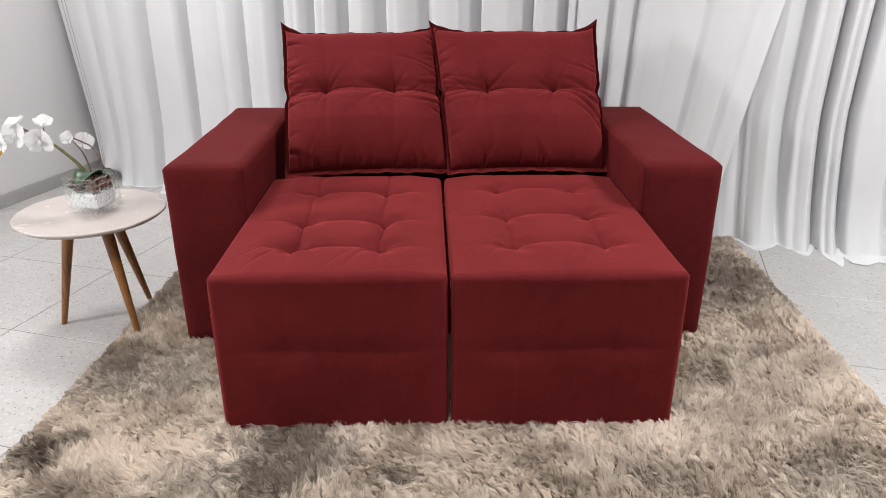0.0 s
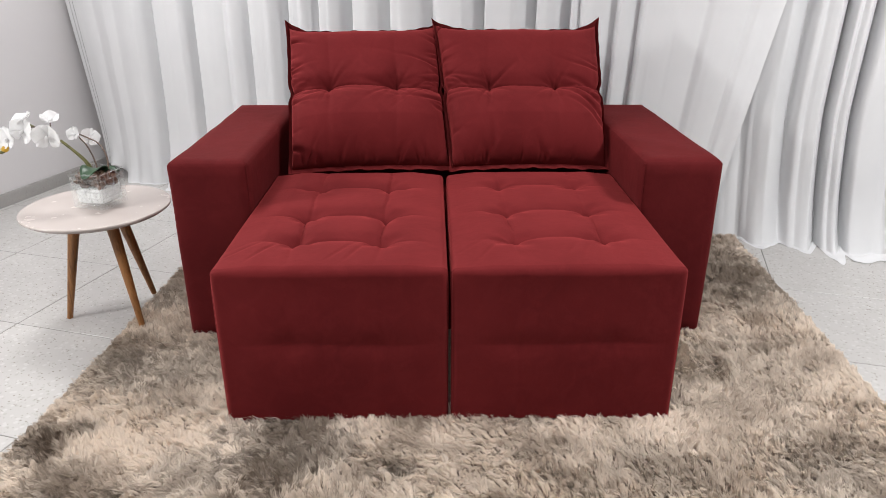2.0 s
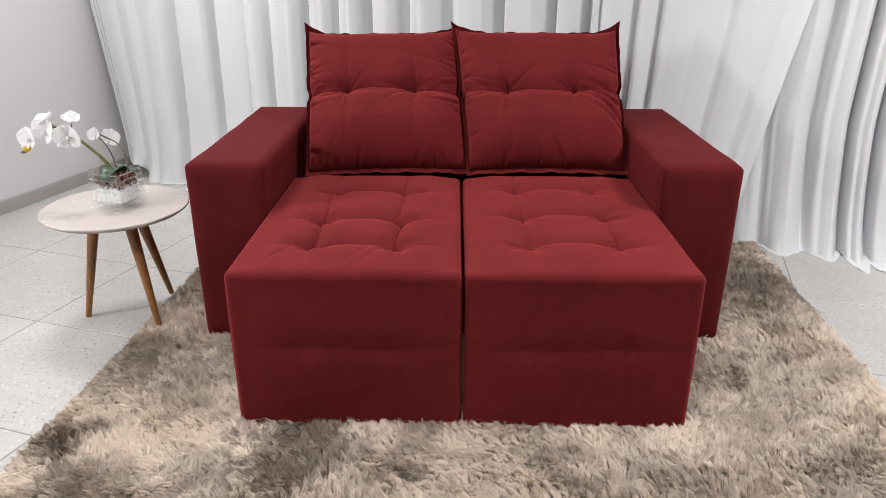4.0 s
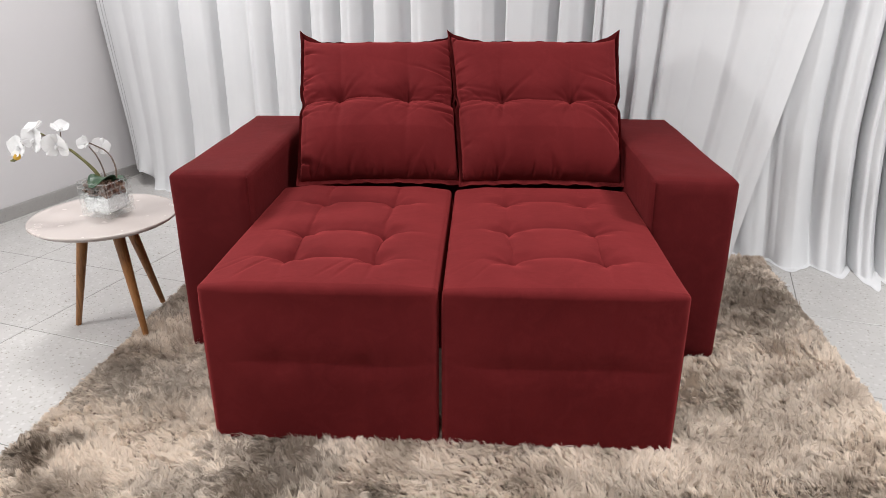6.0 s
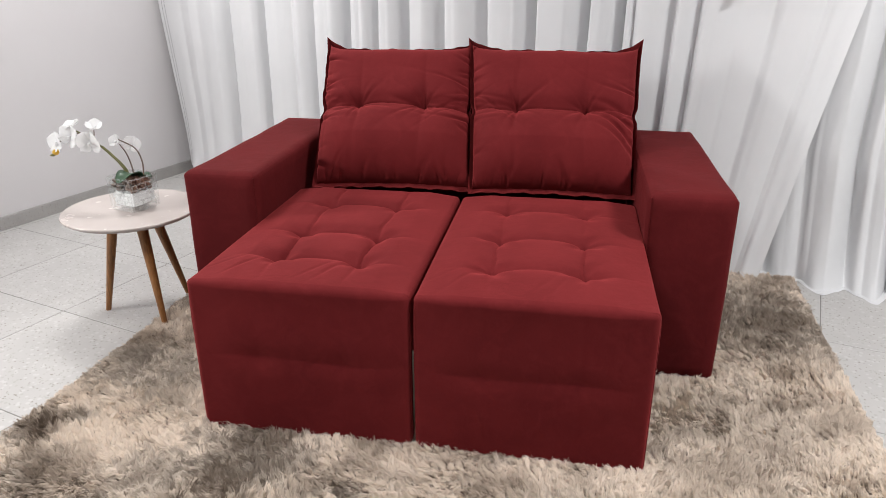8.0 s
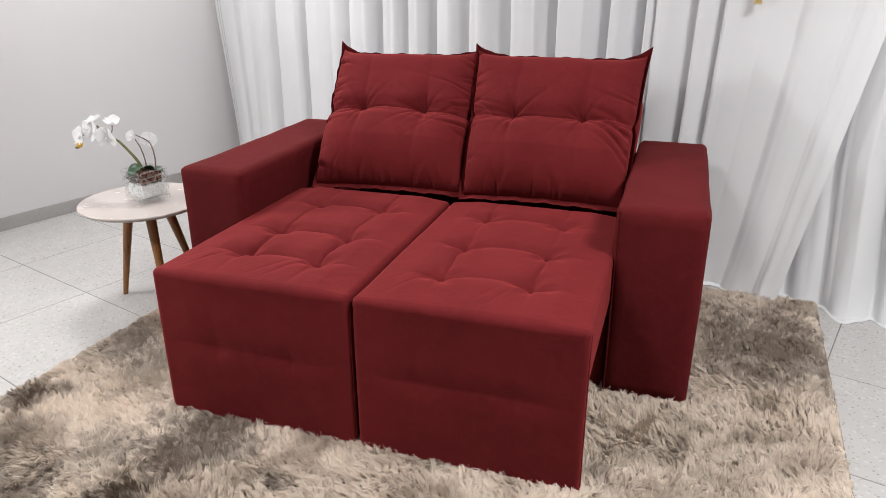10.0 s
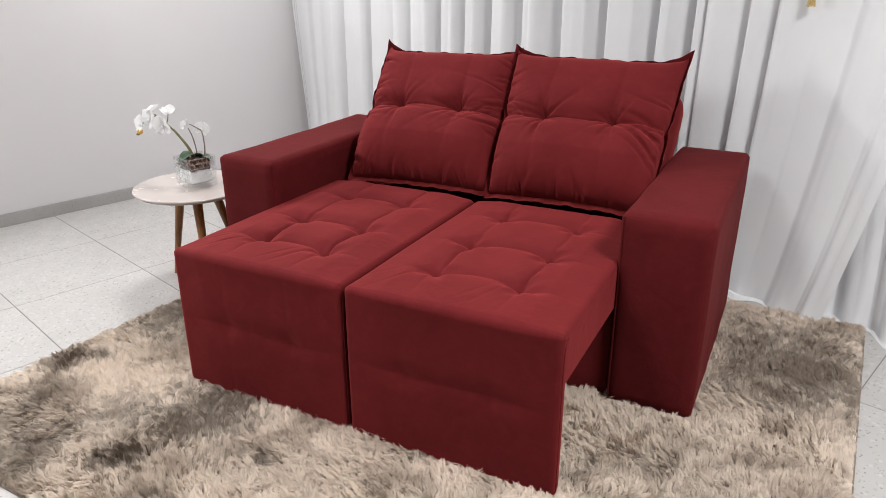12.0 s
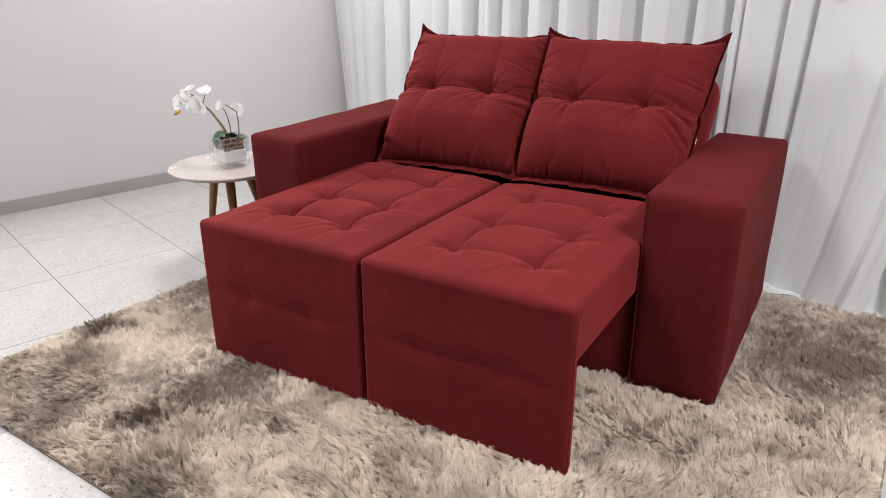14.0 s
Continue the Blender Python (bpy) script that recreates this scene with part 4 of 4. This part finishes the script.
ROWS_OF_BLOCKS = 6
block_h = (VH - 0.006) / ROWS_OF_BLOCKS
blocks = [glass_block(w, block_h - 0.0012, 0.0035) for w in (0.036, 0.018)]
for f in range(4):
    turn = Matrix.Rotation(f * math.pi / 2, 4, "Z")
    for r in range(ROWS_OF_BLOCKS):
        z = 0.004 + block_h * (r + 0.5)
        half = 0.0552 + 0.0022 * z / VH
        cells = [(-0.037, 0), (0.0, 0), (0.037, 0)] if r % 2 else [(-0.0465, 1), (-0.0185, 0), (0.0185, 0), (0.0465, 1)]
        for x, kind in cells:
            ob = new("glass_block", blocks[kind])
            ob.visible_shadow = False
            ob.parent = vase
            ob.matrix_basis = turn @ Matrix.Translation((x, -half - 0.0006 - 0.0012 * ((r + f) % 2), z))


def pebbles(count, low, high, half, size, seed, flat):
    rng = np.random.RandomState(seed)
    bm = bmesh.new()
    for k in range(count):
        r = size * rng.uniform(0.7, 1.3)
        m = Matrix.Translation((rng.uniform(-half, half), rng.uniform(-half, half), rng.uniform(low, high))) @ Euler(rng.uniform(0, 6, 3)).to_matrix().to_4x4() @ Matrix.Diagonal((r, r * rng.uniform(0.6, 0.9), r * flat, 1))
        bmesh.ops.create_icosphere(bm, subdivisions=1, radius=1.0, matrix=m)
    return bm


tagged(part("white_gravel", pebbles(2500, 0.022, 0.066, 0.0470, 0.0036, 5, 0.8), PEBBLE, vase, smooth=False), "white gravel filling the vase's lower half", kind="stuff")
bed = soft_box(0.0455, 0.0455, 0.023, 0.004, (8, 8, 6), lambda p, way: p + way * 0.0012 * lumps(p.x + p.z, p.y - p.z, 77, 300.0))
bmesh.ops.translate(bed, verts=bed.verts, vec=(0, 0, 0.042))
part("gravel_bed", bed, PEBBLE, vase)
tagged(part("bark_chips", pebbles(330, 0.072, 0.110, 0.0445, 0.010, 6, 0.45), BARK, vase), "brown bark chips over the gravel", kind="stuff")

orchid = thing("artificial_orchid", (-1.131, 0.167, H + 0.088), "white orchid with two arching stems and dark leaves", "plant")
O = Vector((-1.137, 0.167, H + 0.095))


def stem(name, points, r0, r1, mat):
    line = smooth_curve([Vector(p) - O for p in points], 10)
    return part(name, tube(line, [r0 + (r1 - r0) * k / (len(line) - 1) for k in range(len(line))], 8), mat, orchid)


stem("stem", [(-1.150, 0.170, 0.50), (-1.170, 0.170, 0.565), (-1.225, 0.163, 0.630), (-1.275, 0.158, 0.668), (-1.315, 0.156, 0.692)], 0.0042, 0.0028, STEM)
stem("stem", [(-1.147, 0.174, 0.50), (-1.163, 0.174, 0.560), (-1.205, 0.168, 0.612), (-1.232, 0.164, 0.640)], 0.0034, 0.0026, STEM)
stem("stem", [(-1.262, 0.160, 0.660), (-1.258, 0.166, 0.676), (-1.259, 0.172, 0.694)], 0.0022, 0.0018, TWIG)
stem("stem", [(-1.140, 0.178, 0.50), (-1.148, 0.188, 0.560), (-1.166, 0.194, 0.610), (-1.190, 0.200, 0.640)], 0.0028, 0.0020, TWIG)
stem("stem", [(-1.120, 0.190, 0.50), (-1.112, 0.198, 0.560), (-1.126, 0.212, 0.598), (-1.156, 0.238, 0.615), (-1.190, 0.262, 0.622), (-1.218, 0.236, 0.648)], 0.0030, 0.0020, TWIG)
stem("stem", [(-1.300, 0.156, 0.685), (-1.345, 0.152, 0.680), (-1.385, 0.150, 0.650)], 0.0024, 0.0018, TWIG)


def petal_mesh(name, length, width, cup, seed):
    rng = np.random.RandomState(seed)
    bm = bmesh.new()
    rows, cols = 9, 7
    grid = []
    for i in range(rows):
        s = i / (rows - 1)
        w = width * math.sin(math.pi * min(1, 0.10 + 0.86 * s)) ** 0.7 * (0.55 + 0.45 * math.sin(math.pi * s * 0.9))
        row = []
        for k in range(cols):
            c = 2 * k / (cols - 1) - 1
            row.append(bm.verts.new((c * w, length * s, cup * (s * s) - 0.35 * cup * c * c + 0.0015 * math.sin(5 * s + 4 * c + seed))))
        grid.append(row)
    for i in range(rows - 1):
        for k in range(cols - 1):
            bm.faces.new((grid[i][k], grid[i][k + 1], grid[i + 1][k + 1], grid[i + 1][k]))
    me = bpy.data.meshes.new(name)
    bm.to_mesh(me)
    bm.free()
    me.shade_smooth()
    me.materials.append(PETAL)
    return me


WIDE, NARROW = petal_mesh("petal", 0.043, 0.032, 0.009, 1), petal_mesh("petal", 0.040, 0.020, 0.008, 4)


def flower(place, facing, spin, size, lip=False, opened=1.0):
    """An orchid flower: three narrow sepals, two wide petals and a small lip."""
    q = Vector(facing).normalized().to_track_quat("Z", "Y").to_matrix().to_4x4()
    bloom = new("flower")
    bloom.parent = orchid
    bloom.matrix_basis = Matrix.Translation(Vector(place) - O) @ q @ Matrix.Rotation(radians(spin), 4, "Z") @ Matrix.Scale(size, 4)
    for ang, me, tilt in ((0, NARROW, 10), (128, NARROW, 5), (-128, NARROW, 5), (66, WIDE, 16), (-66, WIDE, 16)):
        p = new("petal", me)
        p.parent = bloom
        p.matrix_basis = Matrix.Rotation(radians(ang), 4, "Z") @ Matrix.Translation((0, 0.003, 0.001 if me is WIDE else 0)) @ Matrix.Rotation(radians(tilt + 35 * (1 - opened)), 4, "X")
    bm = bmesh.new()
    bmesh.ops.create_icosphere(bm, subdivisions=2, radius=1.0, matrix=Matrix.Translation((0, -0.004, 0.007)) @ Matrix.Diagonal((0.0055, 0.009, 0.0065, 1)))
    part("lip", bm, LIP if lip else PETAL, bloom)


flower((-1.388, 0.146, 0.648), (-0.35, -0.75, 0.25), 10, 0.95)
flower((-1.335, 0.148, 0.672), (-0.15, -0.9, 0.25), -25, 1.0)
flower((-1.345, 0.170, 0.702), (-0.3, -0.2, 0.9), 30, 0.85, opened=0.9)
flower((-1.262, 0.145, 0.655), (0.05, -0.95, -0.05), 0, 1.05)
flower((-1.258, 0.172, 0.700), (0.1, -0.25, 0.9), 60, 0.8, opened=0.55)
flower((-1.201, 0.200, 0.650), (-0.3, -0.7, 0.5), 20, 0.62, opened=0.75)
flower((-1.193, 0.272, 0.622), (0.5, -0.5, 0.35), -30, 0.74)
bud = new("bud")
bud.parent = orchid
bud.matrix_basis = Matrix.Translation(Vector((-1.405, 0.148, 0.617)) - O) @ Matrix.Rotation(radians(35), 4, "Y")
bm = bmesh.new()
bmesh.ops.create_icosphere(bm, subdivisions=3, radius=1.0, matrix=Matrix.Diagonal((0.0115, 0.0105, 0.0125, 1)))
part("bud_cup", bm, LIP, bud, "yellow bud")
part("bud_tip", tube([(0, 0, -0.008), (-0.004, 0, -0.018), (-0.012, 0, -0.026)], [0.007, 0.0055, 0.002], 8), STEM, bud)


def leaf(name, points, width, seed):
    line = smooth_curve([Vector(p) - O for p in points], 8)
    bm = bmesh.new()
    rows = []
    n = len(line)
    for i, p in enumerate(line):
        s = i / (n - 1)
        w = width * math.sin(math.pi * min(0.97, 0.12 + 0.86 * s)) ** 0.6
        way = (line[min(i + 1, n - 1)] - line[max(i - 1, 0)]).normalized()
        side = way.cross(Vector((0, 0, 1)))
        side = side.normalized() if side.length > 0.05 else Vector((0, 1, 0))
        up = side.cross(way)
        rows.append([bm.verts.new(p + side * c * w + up * 0.25 * w * c * c) for c in np.linspace(-1, 1, 7)])
    for s, e in zip(rows, rows[1:]):
        for k in range(6):
            bm.faces.new((s[k], s[k + 1], e[k + 1], e[k]))
    ob = part(name, bm, LEAF, orchid)
    mod = ob.modifiers.new("thick", "SOLIDIFY")
    mod.thickness = 0.0015


leaf("leaf", [(-1.136, 0.192, 0.524), (-1.138, 0.164, 0.548), (-1.142, 0.132, 0.550), (-1.150, 0.098, 0.530)], 0.036, 1)
leaf("leaf", [(-1.130, 0.180, 0.512), (-1.115, 0.186, 0.534), (-1.098, 0.188, 0.538), (-1.080, 0.190, 0.530)], 0.020, 2)

# ---- floor tiles ----
shared = {}
for i in range(-3, 11):
    for k in range(-9, 5):
        u0, v0 = TILE_U + i * TILE_SIZE, TILE_V + k * TILE_SIZE
        a, b = max(u0, U0 + 0.0) + 0.0016, min(u0 + TILE_SIZE, U1) - 0.0016
        c, d = max(v0, V0) + 0.0016, min(v0 + TILE_SIZE, V1) - 0.0016
        if b - a < 0.02 or d - c < 0.02:
            continue
        key = (round(b - a, 4), round(d - c, 4))
        if key not in shared:
            bm = bmesh.new()
            low = [bm.verts.new((x, y, -0.01)) for x, y in ((0, 0), (key[0], 0), (key[0], key[1]), (0, key[1]))]
            mid = [bm.verts.new((v.co.x, v.co.y, -0.0012)) for v in low]
            e = 0.0012
            high = [bm.verts.new((x, y, 0.0)) for x, y in ((e, e), (key[0] - e, e), (key[0] - e, key[1] - e), (e, key[1] - e))]
            bm.faces.new(high)
            for s, t in ((low, mid), (mid, high)):
                for q in range(4):
                    bm.faces.new((s[q], s[(q + 1) % 4], t[(q + 1) % 4], t[q]))
            me = bpy.data.meshes.new("tile")
            bm.to_mesh(me)
            bm.free()
            me.materials.append(TILE)
            shared[key] = me
        ob = new("tile", shared[key])
        ob.parent = floor
        ob.matrix_basis = Matrix.Translation(room(a, c, 0)) @ Matrix.Rotation(ROOM, 4, "Z")
